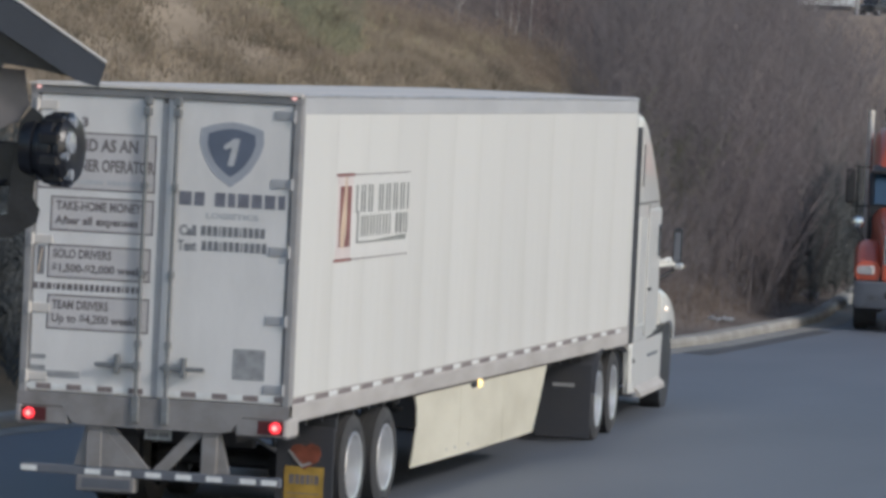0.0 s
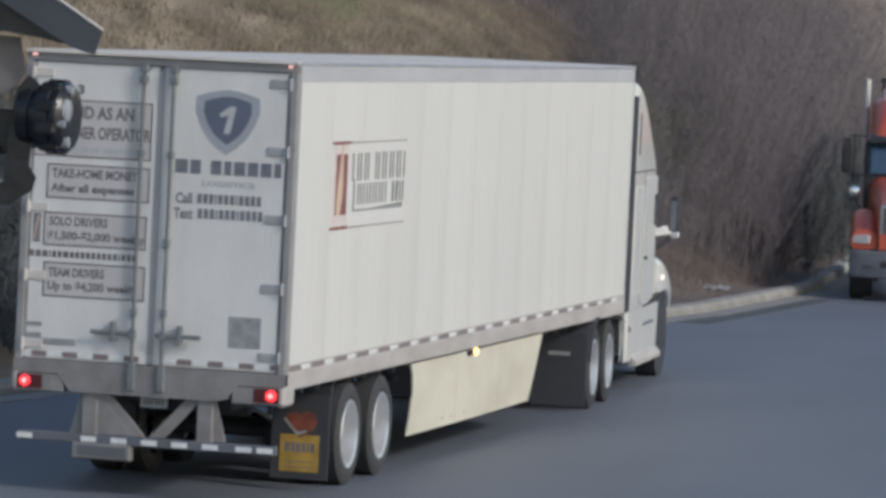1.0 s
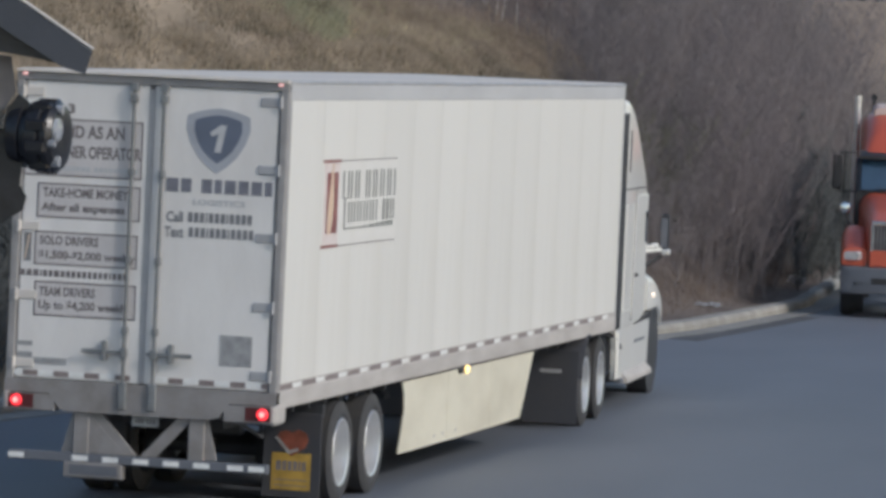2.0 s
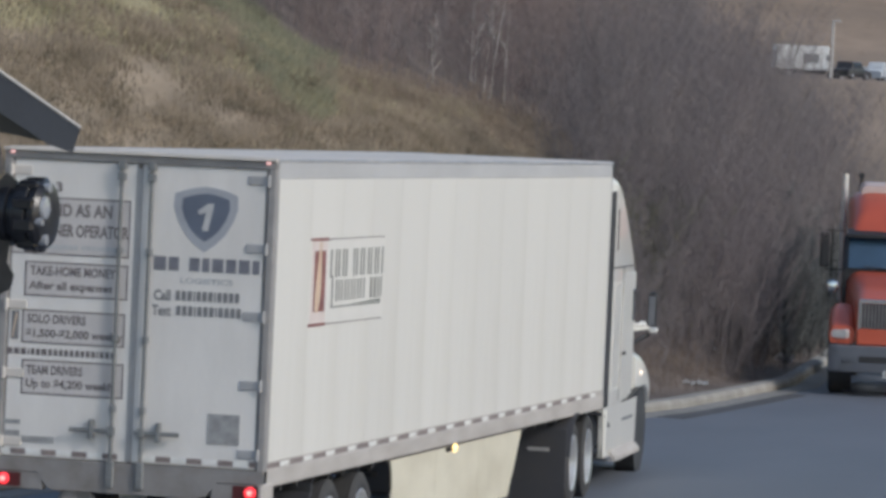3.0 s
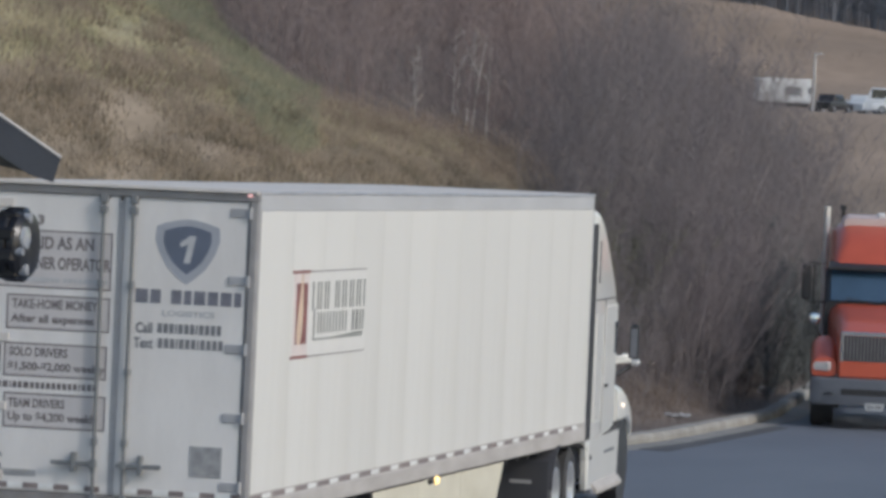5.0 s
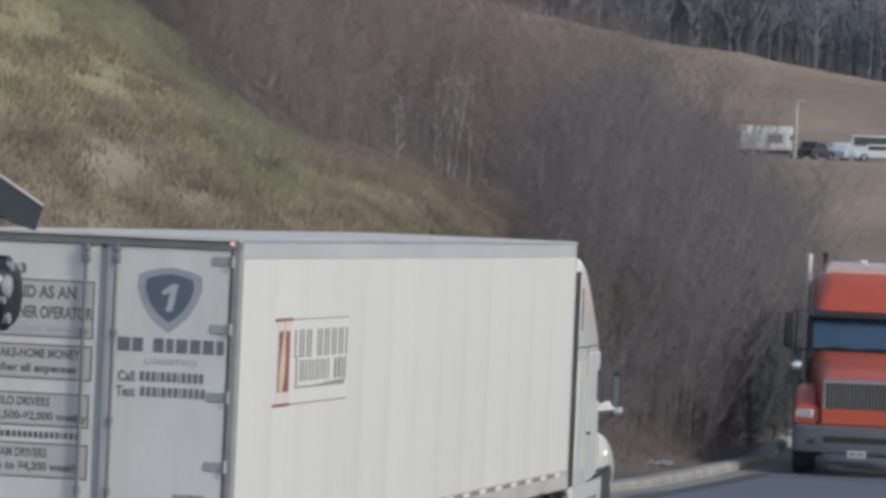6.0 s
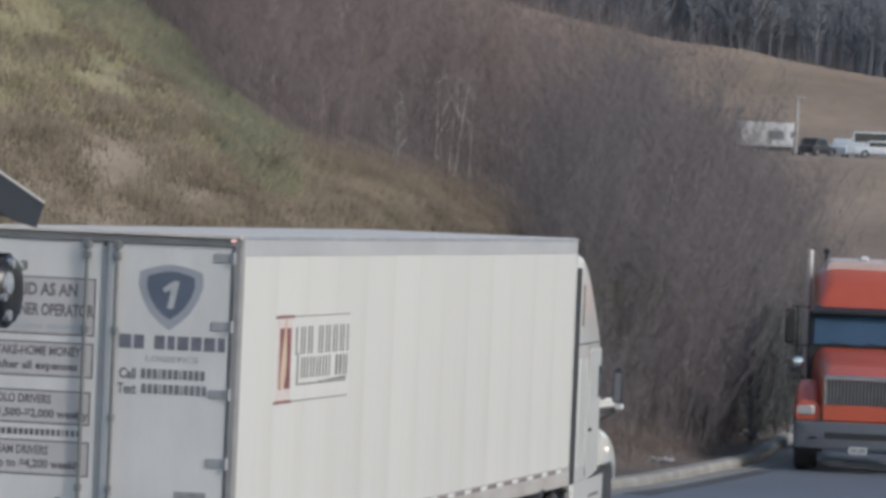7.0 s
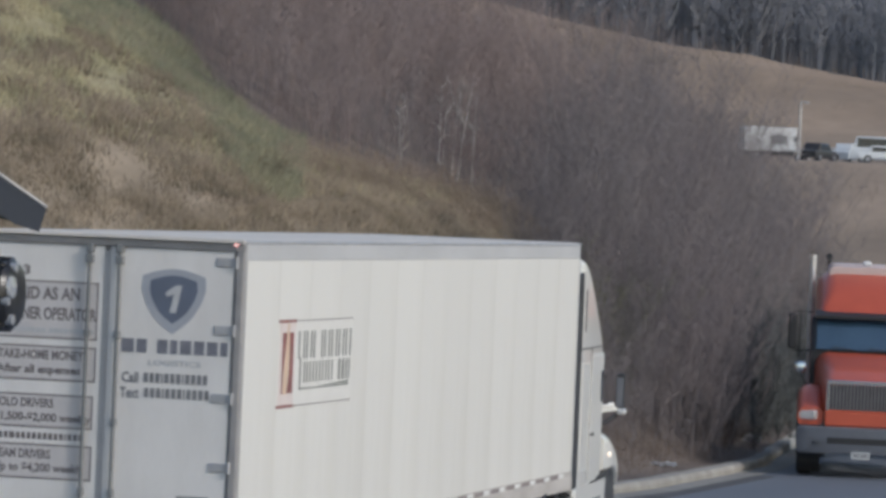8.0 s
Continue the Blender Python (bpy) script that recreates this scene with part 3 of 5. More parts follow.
def build_ground():
    xs = np.unique(np.concatenate([np.linspace(-3000, -200, 12), np.linspace(-200, -32, 40), np.linspace(-32, 0, 110), np.linspace(0, 60, 12), np.linspace(60, 3000, 12)]))
    ys = np.unique(np.concatenate([np.linspace(-3000, -100, 8), np.linspace(-100, 20, 40), np.linspace(20, 100, 200), np.linspace(100, 300, 12), np.linspace(300, 380, 12), np.linspace(380, 424, 23), np.linspace(424, 560, 50), np.linspace(560, 900, 20), np.linspace(900, 4000, 10)]))
    me = grid_mesh(xs, ys, land)
    for name in ("turf", "leaves", "hill", "greenturf"):
        me.materials.append(M[name])
    mid = np.empty(len(me.polygons) * 3)
    me.polygons.foreach_get("center", mid)
    cx, cy = mid.reshape(-1, 3)[:, 0], mid.reshape(-1, 3)[:, 1]
    ragged = 0.9 * ripple(cx * 1.3, cy * 1.3)
    s = bearing(cx, np.maximum(cy, -40))
    wood = (cy > 36) & (cy < 130) & ((s < 0.1975) | (cy > np.interp(s, EDGE_B, EDGE_Y) + ragged))
    slot = np.where(cy >= 130, np.where(cy > 506 + 2 * ragged, 1, 2), np.where(wood, 1, np.where(upper(cx, cy, 0.0), 3, 0)))
    me.polygons.foreach_set("material_index", slot.astype(np.int32))
    tagged(new("ground", me), "dry grassy embankment and far brown hillside", "ground", kind="structure")


def build_road():
    """The asphalt yard road, its kerb in lengths, and a darker strip beside the kerb."""
    ys = [-120, -60, -22, -18, -14, -10, -6, 0, 6, 12, 16, 20, 24, 26, 28, 30, 32, 34, 37, 38, 42, 46.3, 52, 62, 80, 120, 190]
    bm = bmesh.new()
    rows = []
    for y in ys:
        k = float(kerb_x(y))
        rows.append([bm.verts.new((x, y, float(road_lift(x, y)))) for x in (k, k + 0.6, k + 1.1, k + 1.6, k + 2.1, k + 2.6, 60)])
    for a, b in zip(rows, rows[1:]):
        for i in range(6):
            bm.faces.new((a[i], a[i + 1], b[i + 1], b[i]))
    part("road", bm, "asphalt", smooth=True)
    tagged(bpy.data.objects["road"], "blue-grey worn asphalt road surface", "road", kind="structure")
    kerb = thing("kerb", "weathered pale concrete kerb along the road", "kerb", kind="structure")
    y = -30.0
    while y < 84:
        y1 = y + 2.4
        a, b = Vector((float(kerb_x(y)), y, 0)), Vector((float(kerb_x(y1)), y1, 0))
        d = b - a
        bm = bmesh.new()
        prism(bm, [(-0.26, -0.1), (0.0, -0.1), (0.0, 0.09), (-0.03, 0.145), (-0.08, 0.16), (-0.26, 0.16)], "y", 0.006, d.length - 0.006)
        o = part("kerb_stone", bm, "concrete", kerb)
        o.matrix_basis = Matrix.Translation(a) @ Matrix.Rotation(math.atan2(-d.x, d.y), 4, "Z")
        pan = bmesh.new()
        box(pan, 0.004, 0.42, 0.008, d.length - 0.008, -0.05, 0.009)
        g = part("gutter_slab", pan, "gutter", kerb)
        g.matrix_basis = o.matrix_basis.copy()
        y = y1
    bm = bmesh.new()
    prism(bm, [(-1.35, 34.5), (-0.85, 34.3), (-0.55, 39.5), (-0.35, 43.6), (-0.75, 43.9), (-1.0, 39.5)], "z", 0.002, 0.006)
    part("road_patch", bm, "patch")
    tagged(bpy.data.objects["road_patch"], "darker strip of asphalt beside the kerb", "road patch", kind="structure")


build_ground()
build_road()


# ---- wheels ----
def wheel_mesh(parent, x, y, out=1, r=0.492, w=0.27, steer=False, lift=0.042):
    """A truck wheel: ribbed tyre, dished rim, hub with nuts. out: +1 faces +x."""
    key = ("wheel", steer)
    if key not in WHEELS:
        h = w / 2
        prof = [(0.31, -h + 0.02), (0.36, -h), (r - 0.06, -h + 0.005), (r - 0.015, -h + 0.03)]
        for k in range(5):
            a, b = -h + 0.035 + k * 0.041, -h + 0.035 + k * 0.041 + 0.030
            prof += [(r, a), (r, b), (r - 0.012, b + 0.002), (r - 0.012, b + 0.009)]
        prof += [(r, h - 0.035), (r - 0.015, h - 0.03), (r - 0.06, h - 0.005), (0.385, h), (0.345, h - 0.010), (0.305, h - 0.05)]
        tyre = part("tyre", lathe(prof, 40), "rubber", None, smooth=True)
        if steer:
            rp = [(0.312, h - 0.06), (0.30, h - 0.03), (0.285, h - 0.05)]
            dp = [(0.285, h - 0.05), (0.25, h - 0.04), (0.16, h - 0.02), (0.12, h - 0.015), (0.11, h), (0.0, h + 0.004)]
        else:
            rp = [(0.318, h - 0.06), (0.332, h - 0.012), (0.326, h - 0.006), (0.300, h - 0.016), (0.292, h - 0.06), (0.286, h - 0.17)]
            dp = [(0.286, h - 0.17), (0.25, h - 0.20), (0.15, h - 0.185), (0.12, h - 0.15), (0.105, h - 0.10), (0.0, h - 0.095)]
        part("rim", lathe(rp, 36), "rim", tyre, "bright metal rim", smooth=True)
        # Greyer than the rim, so the dish's inner shade is in the colour.
        part("wheel_disc", lathe(dp, 36), "alu", tyre, "wheel disc greyed for the shade inside its dish", smooth=True)
        nx = h - 0.04 if steer else h - 0.200
        nut = part("wheel_nut", rods(((nx, 0, 0), (nx + 0.035, 0, 0), 0.016), n=6), "alu", tyre)
        for k in range(10):
            a = 2 * math.pi * k / 10
            o = nut if k == 0 else again(nut, Matrix())
            o.matrix_basis = pose(0, 0.165 * math.cos(a), 0.165 * math.sin(a))
        WHEELS[key] = tyre
        src = tyre
        src.parent = parent
        src.matrix_basis = pose(x, y, r + lift, 0, 0, 0 if out > 0 else 180)
        return src
    src = WHEELS[key]
    o = copy_thing(src, pose(x, y, r + lift, 0, 0, 0 if out > 0 else 180))
    o.parent = parent
    return o


WHEELS = {}


# ---- the white box trailer ----
def build_trailer():
    t = thing("box_trailer", "long white box trailer with closed rear doors and lit hazard lamps", "trailer")
    L, X = 16.15, 1.295
    # shell: floor, roof, nose, far wall, one white panel after another on the near wall
    part("floor", boxes((-1.26, 1.26, 0.05, L - 0.02, 1.13, 1.30)), "black", t)
    part("roof", loft([ring(X - 0.01, 4.03, 4.115, 0.015, y, 0.03) for y in (0.02, 5, 10, L)]), "roofalu", t, "plain aluminium roof skin")
    part("nose", boxes((-1.27, 1.27, L - 0.06, L, 1.30, 4.03), bevel=0.02), "panel", t)
    part("far_wall", boxes((-X, -X + 0.03, 0.08, L - 0.06, 1.27, 4.03)), "panel", t)
    n = 13
    y0, step = 0.10, (L - 0.16) / 13
    bm = boxes((X - 0.03, X, y0 + 0.004, y0 + step - 0.004, 1.335, 3.925), bevel=0.003)
    first = part("side_panel", bm, "panel", t)
    for k in range(1, n):
        again(first, pose(0, k * step, 0))
    rivets = bmesh.new()
    for k in range(n + 1):
        yy = y0 + k * step
        box(rivets, X - 0.02, X + 0.0015, yy - 0.018, yy + 0.018, 1.34, 3.92)
    part("seam_strip", rivets, "panel", t)
    part("top_rail", boxes((X - 0.04, X + 0.004, 0.04, L, 3.925, 4.085), bevel=0.006), "toprail", t, "dull aluminium top rail")
    part("top_cap", rods(((X - 0.012, 0.02, 4.088), (X - 0.012, L, 4.088), 0.022), ((-X + 0.012, 0.02, 4.088), (-X + 0.012, L, 4.088), 0.022)), "alu", t)
    rail = bmesh.new()
    prism(rail, [(X - 0.05, 1.095), (X - 0.002, 1.10), (X + 0.006, 1.12), (X + 0.006, 1.255), (X + 0.001, 1.262), (X + 0.001, 1.335), (X - 0.05, 1.335)], "y", 0.06, L)
    part("bottom_rail", rail, "rail", t, "grey aluminium bottom rail")
    part("far_bottom_rail", boxes((-X - 0.004, -X + 0.05, 0.06, L, 1.075, 1.335)), "alu", t)
    w = part("reflector", boxes((X, X + 0.004, 0.0, 0.34, 1.276, 1.322)), "tapewhite", t, "white reflective strip")
    r = part("reflector", boxes((X, X + 0.004, 0.0, 0.46, 1.276, 1.322)), "tapered", t, "faded red reflective strip")
    w.matrix_basis, r.matrix_basis = pose(0, 0.50, 0), pose(0, 0.07, 0)
    for k in range(1, 18):
        again(w, pose(0, 0.50 + k * 0.87, 0))
        again(r, pose(0, 0.07 + k * 0.87, 0))
    part("nose_post", boxes((X - 0.06, X + 0.004, L - 0.07, L + 0.01, 1.10, 4.09), bevel=0.012), "alu", t)

    # rear frame
    for s in (-1, 1):
        a, b = sorted((s * 1.215, s * X))
        part("corner_post", boxes((a, b, -0.03, 0.10, 1.0, 4.06), bevel=0.012), "postgrey", t, "grey rear corner post")
    part("header", boxes((-X, X, -0.035, 0.08, 4.005, 4.075), bevel=0.008), "postgrey", t, "dull grey rear header")
    part("header_lip", boxes((-X, X, -0.072, 0.08, 4.079, 4.105), bevel=0.004), "roofalu", t)
    sill = bmesh.new()
    prism(sill, [(-X, 1.255), (-X, 1.135), (-0.86, 1.135), (-0.76, 1.0), (-0.70, 0.975), (0.66, 0.975), (0.76, 1.0), (0.86, 1.135), (X, 1.135), (X, 1.255)], "y", -0.05, 0.12)
    part("rear_sill", sill, "steel", t, "grey steel rear sill")
    for s in (-1, 1):
        a, b = sorted((s * 0.80, s * X))
        hous = part("lamp_housing", boxes((a, b, -0.045, 0.12, 0.965, 1.133), bevel=0.012), "steel", t)
        recess = boxes((min(s * 1.01, s * 1.27), max(s * 1.01, s * 1.27), -0.049, -0.044, 0.99, 1.115))
        part("lamp_recess", recess, "reddull", hous, "dark red lamp recess")
        lens = part("tail_lamp", lathe([(0.054, 0), (0.052, 0.015), (0.04, 0.026), (0.0, 0.032)], 20), "redlamp", hous, "lit red tail lamp", smooth=True)
        lens.matrix_basis = pose(s * 1.175, -0.049, 1.055, 0, 0, -90)
        core = part("bulb", lathe([(0.026, 0), (0.022, 0.010), (0.0, 0.014)], 14), "redcore", lens, smooth=True)
        core.matrix_basis = pose(0.026, 0, 0)
        part("marker_lamp", boxes((s * 1.215 - 0.022, s * 1.215 + 0.022, -0.055, -0.034, 4.05, 4.074), bevel=0.006), "markerred", t, "small red marker lamp")
    # doors
    for s in (-1, 1):
        a, b = sorted((s * 0.012, s * 1.21))
        d = part("rear_door", boxes((a, b, -0.012, 0.05, 1.262, 4.0), bevel=0.008), "door", t, "white rear door leaf")
        gasket = bmesh.new()
        for q in ((a, a + 0.016, -0.015, 0.0, 1.265, 3.998), (b - 0.016, b, -0.015, 0.0, 1.265, 3.998)):
            box(gasket, *q)
        part("gasket", gasket, "steel", d)
        xr = -0.160 if s < 0 else 0.125
        part("lock_rod", rods(((xr, -0.055, 1.12), (xr, -0.055, 4.02), 0.019)), "rod", d, "grey lock rod")
        for zz, hw in ((1.09, 0.036), (1.22, 0.036), (1.75, 0.026), (2.4, 0.026), (3.2, 0.026), (3.88, 0.034), (3.98, 0.034)):
            part("rod_bracket", boxes((xr - hw, xr + hw, -0.082, -0.012, zz - 0.036, zz + 0.036), bevel=0.007), "rod", d)
        h0, h1 = (-0.56, -0.16) if s < 0 else (0.06, 0.49)
        hd = bmesh.new()
        box(hd, h0, h1, -0.085, -0.06, 1.525, 1.565, bevel=0.008)
        hc = (h0 + h1) / 2 + 0.01
        box(hd, hc - 0.022, hc + 0.022, -0.09, -0.012, 1.465, 1.645, bevel=0.006)
        box(hd, xr - 0.03, xr + 0.03, -0.09, -0.03, 1.50, 1.59, bevel=0.006)
        part("handle", hd, "rod", d, "dull steel door handle")
        for zz in (1.40, 2.03, 2.66, 3.28, 3.90):
            hb = bmesh.new()
            u0, u1 = sorted((s * 1.03, s * 1.225))
            box(hb, u0, u1, -0.026, -0.012, zz - 0.042, zz + 0.042, bevel=0.006)
            rod(hb, (s * 1.222, -0.034, zz - 0.055), (s * 1.222, -0.034, zz + 0.055), 0.018)
            part("hinge", hb, "alu" if s > 0 else "roofalu", d, "flat strap hinge")
        # red and white strip along the foot of the door
        for k, xx in enumerate(np.arange(-1.19, -0.30, 0.295) if s < 0 else np.arange(0.20, 1.10, 0.295)):
            part("reflector", boxes((xx + 0.06, xx + 0.20, -0.018, -0.012, 1.285, 1.335)), "tapered", d)
            part("reflector", boxes((xx - 0.085, xx + 0.055, -0.018, -0.012, 1.285, 1.335)), "tapewhite", d)
    for s in (-1, 1):
        part("post_foot", boxes((min(s * 1.225, s * 1.31), max(s * 1.225, s * 1.31), -0.052, 0.30, 0.955, 1.16), bevel=0.03), "rail", t, "rounded grey corner foot")
    part("centre_strip", boxes((-0.022, 0.022, -0.02, -0.006, 1.27, 3.96)), "alu", t)
    for xr in (-0.160, 0.125):
        part("rod_foot", boxes((xr - 0.042, xr + 0.042, -0.078, -0.046, 1.02, 1.27), bevel=0.012), "rod", t, "grey rod guide on the sill")

    # print on the rear doors
    P = pose(0, -0.0145, 0, 90, 0, 0)
    sh = lambda k, cx, cz: [(cx + k * u, cz + k * v) for u, v in ((0, 0.300), (0.10, 0.288), (0.20, 0.265), (0.305, 0.228), (0.315, 0.10), (0.27, -0.03), (0.19, -0.16), (0.10, -0.245), (0, -0.315), (-0.10, -0.245), (-0.19, -0.16), (-0.27, -0.03), (-0.315, 0.10), (-0.305, 0.228), (-0.20, 0.265), (-0.10, 0.288))]
    part("emblem", prism(bmesh.new(), sh(0.97, 0.635, 3.53), "y", -0.0150, -0.0115), "shieldgrey", t, "grey shield emblem")
    part("emblem_field", prism(bmesh.new(), sh(0.72, 0.635, 3.545), "y", -0.0175, -0.0115), "shieldblue", t, "dark blue shield field")
    one = bmesh.new()
    prism(one, [(0.56, 3.60), (0.655, 3.67), (0.715, 3.67), (0.665, 3.42), (0.605, 3.42), (0.64, 3.59), (0.575, 3.565)], "y", -0.0200, -0.0115)
    part("emblem_stroke", one, "inkpale", t, "pale slanted stroke")

    def bars(name, rows, material, label=""):
        bm = bmesh.new()
        for x0, x1, z0, z1 in rows:
            box(bm, x0, x1, -0.0165, -0.0115, z0, z1)
        return tagged(part(name, bm, material, t, label), kind="stuff")

    bars("print_bar", blocks((1.2, 1, 0, 1, 0.7, 1.1, 1, 1.05, 0.7), 0.165, 1.165, 3.045, 3.170, 0.28), "inkdark", "dark bold printed bar")
    lettering("print", "LOGISTICS", 0.42, 0.92, 2.93, 2.985, "inkpale", t, P, "pale grey lettering")
    lettering("print", "Call", 0.175, 0.335, 2.765, 2.865, "ink", t, P, "grey lettering")
    bars("print_bar", blocks((1, 1, 1, 0.35, 1, 1, 1, 0.35, 1, 1, 1, 1), 0.385, 0.985, 2.775, 2.862, 0.42), "ink")
    lettering("print", "Text", 0.165, 0.345, 2.625, 2.725, "ink", t, P, "grey lettering")
    bars("print_bar", blocks((1, 1, 1, 0.35, 1, 1, 1, 0.35, 1, 1, 1, 1), 0.395, 1.005, 2.638, 2.725, 0.42), "ink")
    part("sticker", boxes((0.74, 1.04, -0.0165, -0.0115, 1.475, 1.755)), "sticker", t, "worn grey sticker")
    lettering("print", "3", -0.80, -0.735, 3.71, 3.80, "inkbrown", t, P, "brown lettering")
    lettering("print", "PAID AS AN", -0.90, -0.25, 3.485, 3.605, "inkbrown", t, P, "brown lettering")
    lettering("print", "OWNER OPERATOR", -0.98, -0.085, 3.300, 3.418, "inkbrown", t, P, "brown lettering")
    bars("print_bar", blocks((1, 1, 1, 1, 1, 0, 1, 1, 1, 1, 1, 1, 1, 0, 1, 1, 1, 1, 1, 1, 1, 1, 1), -1.16, -0.11, 3.185, 3.225), "inkpale", "small blurred printed line")
    for x0, x1, z0, z1 in ((-1.205, -0.075, 3.13, 3.66), (-1.06, -0.075, 2.745, 3.065), (-1.07, -0.085, 2.31, 2.62), (-1.055, -0.08, 1.84, 2.16)):
        e = 0.014
        part("print_field", boxes((x0 + e, x1 - e, -0.0135, -0.0115, z0 + e, z1 - e)), "printfield", t, "faded grey printed field")
        bars("print_frame", ((x0, x1, z0, z0 + e), (x0, x1, z1 - e, z1), (x0, x0 + e, z0 + e, z1 - e), (x1 - e, x1, z0 + e, z1 - e)), "inkbrown", "thin brown printed frame")
    lettering("print", "TAKE-HOME MONEY", -1.01, -0.19, 2.935, 3.025, "inkbrown", t, P)
    lettering("print", "After all expenses", -1.02, -0.22, 2.785, 2.885, "inkbrown", t, P)
    lettering("print", "SOLO DRIVERS", -1.02, -0.46, 2.495, 2.580, "inkbrown", t, P)
    lettering("print", "$1,500-$2,000 weekly", -1.03, -0.10, 2.345, 2.445, "inkbrown", t, P)
    bars("print_bar", blocks((1.4, 1.4, 1.4, 0.4, 1, 1, 1.4, 1, 1, 1, 1, 1, 1, 1, 1, 1, 0.4, 1, 1, 1.4), -1.20, -0.16, 2.205, 2.262, 0.5), "inkbrown", "printed web address as bars")
    lettering("print", "TEAM DRIVERS", -1.01, -0.47, 2.025, 2.110, "inkbrown", t, P)
    lettering("print", "Up to $4,200 weekly", -1.01, -0.15, 1.880, 1.985, "inkbrown", t, P)
    bars("emblem_bar", ((-1.17, -1.10, 2.34, 2.60),), "ink")
    part("emblem_bar", prism(bmesh.new(), [(-1.165, 2.36), (-1.15, 2.36), (-1.115, 2.58), (-1.13, 2.58)], "y", -0.0190, -0.0115), "flame", t)
    bars("sticker", ((-1.05, -0.72, 1.395, 1.455),), "sticker", "small grey sticker")
    bars("sticker", ((-1.21, -1.05, 1.56, 1.60), (-1.19, -1.05, 1.40, 1.50)), "sticker", "small grey sticker")

    # painted sign on the near wall
    def side(name, rows, material, x, label=""):
        bm = bmesh.new()
        for y0_, y1_, z0, z1 in rows:
            box(bm, X - 0.01, x, y0_, y1_, z0, z1)
        return tagged(part(name, bm, material, t, label), kind="stuff")

    side("sign_field", ((1.98, 4.30, 2.553, 3.345),), "fieldpaint", X + 0.0022, "pale rectangular sign field")
    side("sign_column", ((1.40, 1.98, 2.563, 3.336),), "logofield", X + 0.0025, "pale pink upright sign column")
    side("sign_edge", ((1.98, 4.30, 3.346, 3.356), (1.98, 4.30, 2.540, 2.550)), "inkbrown", X + 0.0035, "thin brown sign line")
    side("sign_edge", ((1.34, 2.02, 3.338, 3.366), (1.34, 2.00, 2.533, 2.561)), "logored", X + 0.0045, "dark red sign cap")
    side("sign_bar", ((1.50, 1.93, 2.67, 3.245),), "logored", X + 0.0040, "dark red upright bar")
    part("sign_needle", prism(bmesh.new(), [(1.56, 2.68), (1.68, 2.66), (1.76, 2.80), (1.78, 2.98), (1.735, 3.34), (1.70, 3.34), (1.60, 3.0), (1.55, 2.82)], "x", X - 0.01, X + 0.0055), "flame", t, "pale pointed needle")
    row1 = blocks((1.1, 1, 1.6, 1, 1.05, 1, 1), 2.12, 4.26, 2.985, 3.250, 0.24)
    row2 = blocks((0.9, 1, 1, 1, 1, 0, 0.5, 0.5, 0.9), 2.36, 4.24, 2.755, 2.955, 0.34)

    def uprights(rows, wdt):
        """Two slim upright bars for each letter."""
        out = []
        for a, b, z0, z1 in rows:
            out += [(a, a + wdt, z0, z1), (b - wdt, b, z0, z1)]
        return out

    side("sign_bar", uprights(row1, 0.062), "signink", X + 0.0040, "dark letter-sized bars")
    side("sign_bar", uprights(row2, 0.056), "signink", X + 0.0040)
    side("sign_bar", ((2.19, 2.25, 2.70, 3.0), (2.19, 4.20, 2.692, 2.708)), "signink", X + 0.0040)
    part("sign_bar", prism(bmesh.new(), [(2.9, 2.712), (4.20, 2.712), (4.20, 2.742)], "x", X - 0.01, X + 0.0042), "signink", t)

    # skirt with its marker lamp
    sk = bmesh.new()
    prism(sk, [(5.12, 1.075), (5.22, 0.95), (5.26, 0.78), (5.16, 0.55), (5.05, 0.35), (8.0, 0.345), (10.90, 0.355), (11.15, 0.60), (11.55, 1.075)], "x", 1.245, 1.262)
    skirt = part("side_skirt", sk, "skirt", t, "cream plastic side skirt")
    for yy in (7.20, 9.30):
        part("skirt_seam", boxes((1.2615, 1.2645, yy, yy + 0.015, 0.355, 1.07)), "skirt", skirt)
    for yy in (6.6, 7.0, 7.6):
        part("skirt_bolt", boxes((1.262, 1.266, yy, yy + 0.05, 0.42, 0.445)), "alu", skirt)
    part("marker_mount", boxes((1.262, 1.295, 7.66, 7.86, 1.03, 1.075), bevel=0.006), "trim", t)
    am = part("marker_lamp", lathe([(0.045, 0), (0.042, 0.02), (0.025, 0.035), (0.0, 0.04)], 16), "amber", t, "lit amber side marker lamp", smooth=True)
    am.matrix_basis = pose(1.266, 8.03, 1.055)
    far = bmesh.new()
    prism(far, [(5.12, 1.075), (5.05, 0.35), (10.90, 0.355), (11.55, 1.075)], "x", -1.262, -1.245)
    part("side_skirt", far, "skirt", t)

    # landing gear, slider, axles, wheels
    for s in (-1, 1):
        lg = bmesh.new()
        box(lg, s * 0.75 - 0.07, s * 0.75 + 0.07, 12.3, 12.44, 0.42, 1.13, bevel=0.01)
        box(lg, s * 0.75 - 0.13, s * 0.75 + 0.13, 12.22, 12.52, 0.38, 0.43)
        part("landing_leg", lg, "black", t)
    cross = bmesh.new()
    for yy in np.arange(0.9, 15.6, 0.61):
        box(cross, -1.22, 1.22, yy - 0.03, yy + 0.03, 1.03, 1.13)
    tagged(part("underfloor", cross, "black", t), kind="stuff")
    part("slider_frame", boxes((-0.55, -0.42, 0.9, 5.2, 0.82, 1.06), (0.42, 0.55, 0.9, 5.2, 0.82, 1.06), (-0.5, 0.5, 3.2, 3.4, 0.70, 1.0), (-0.5, 0.5, 1.7, 1.85, 0.72, 1.0)), "black", t)
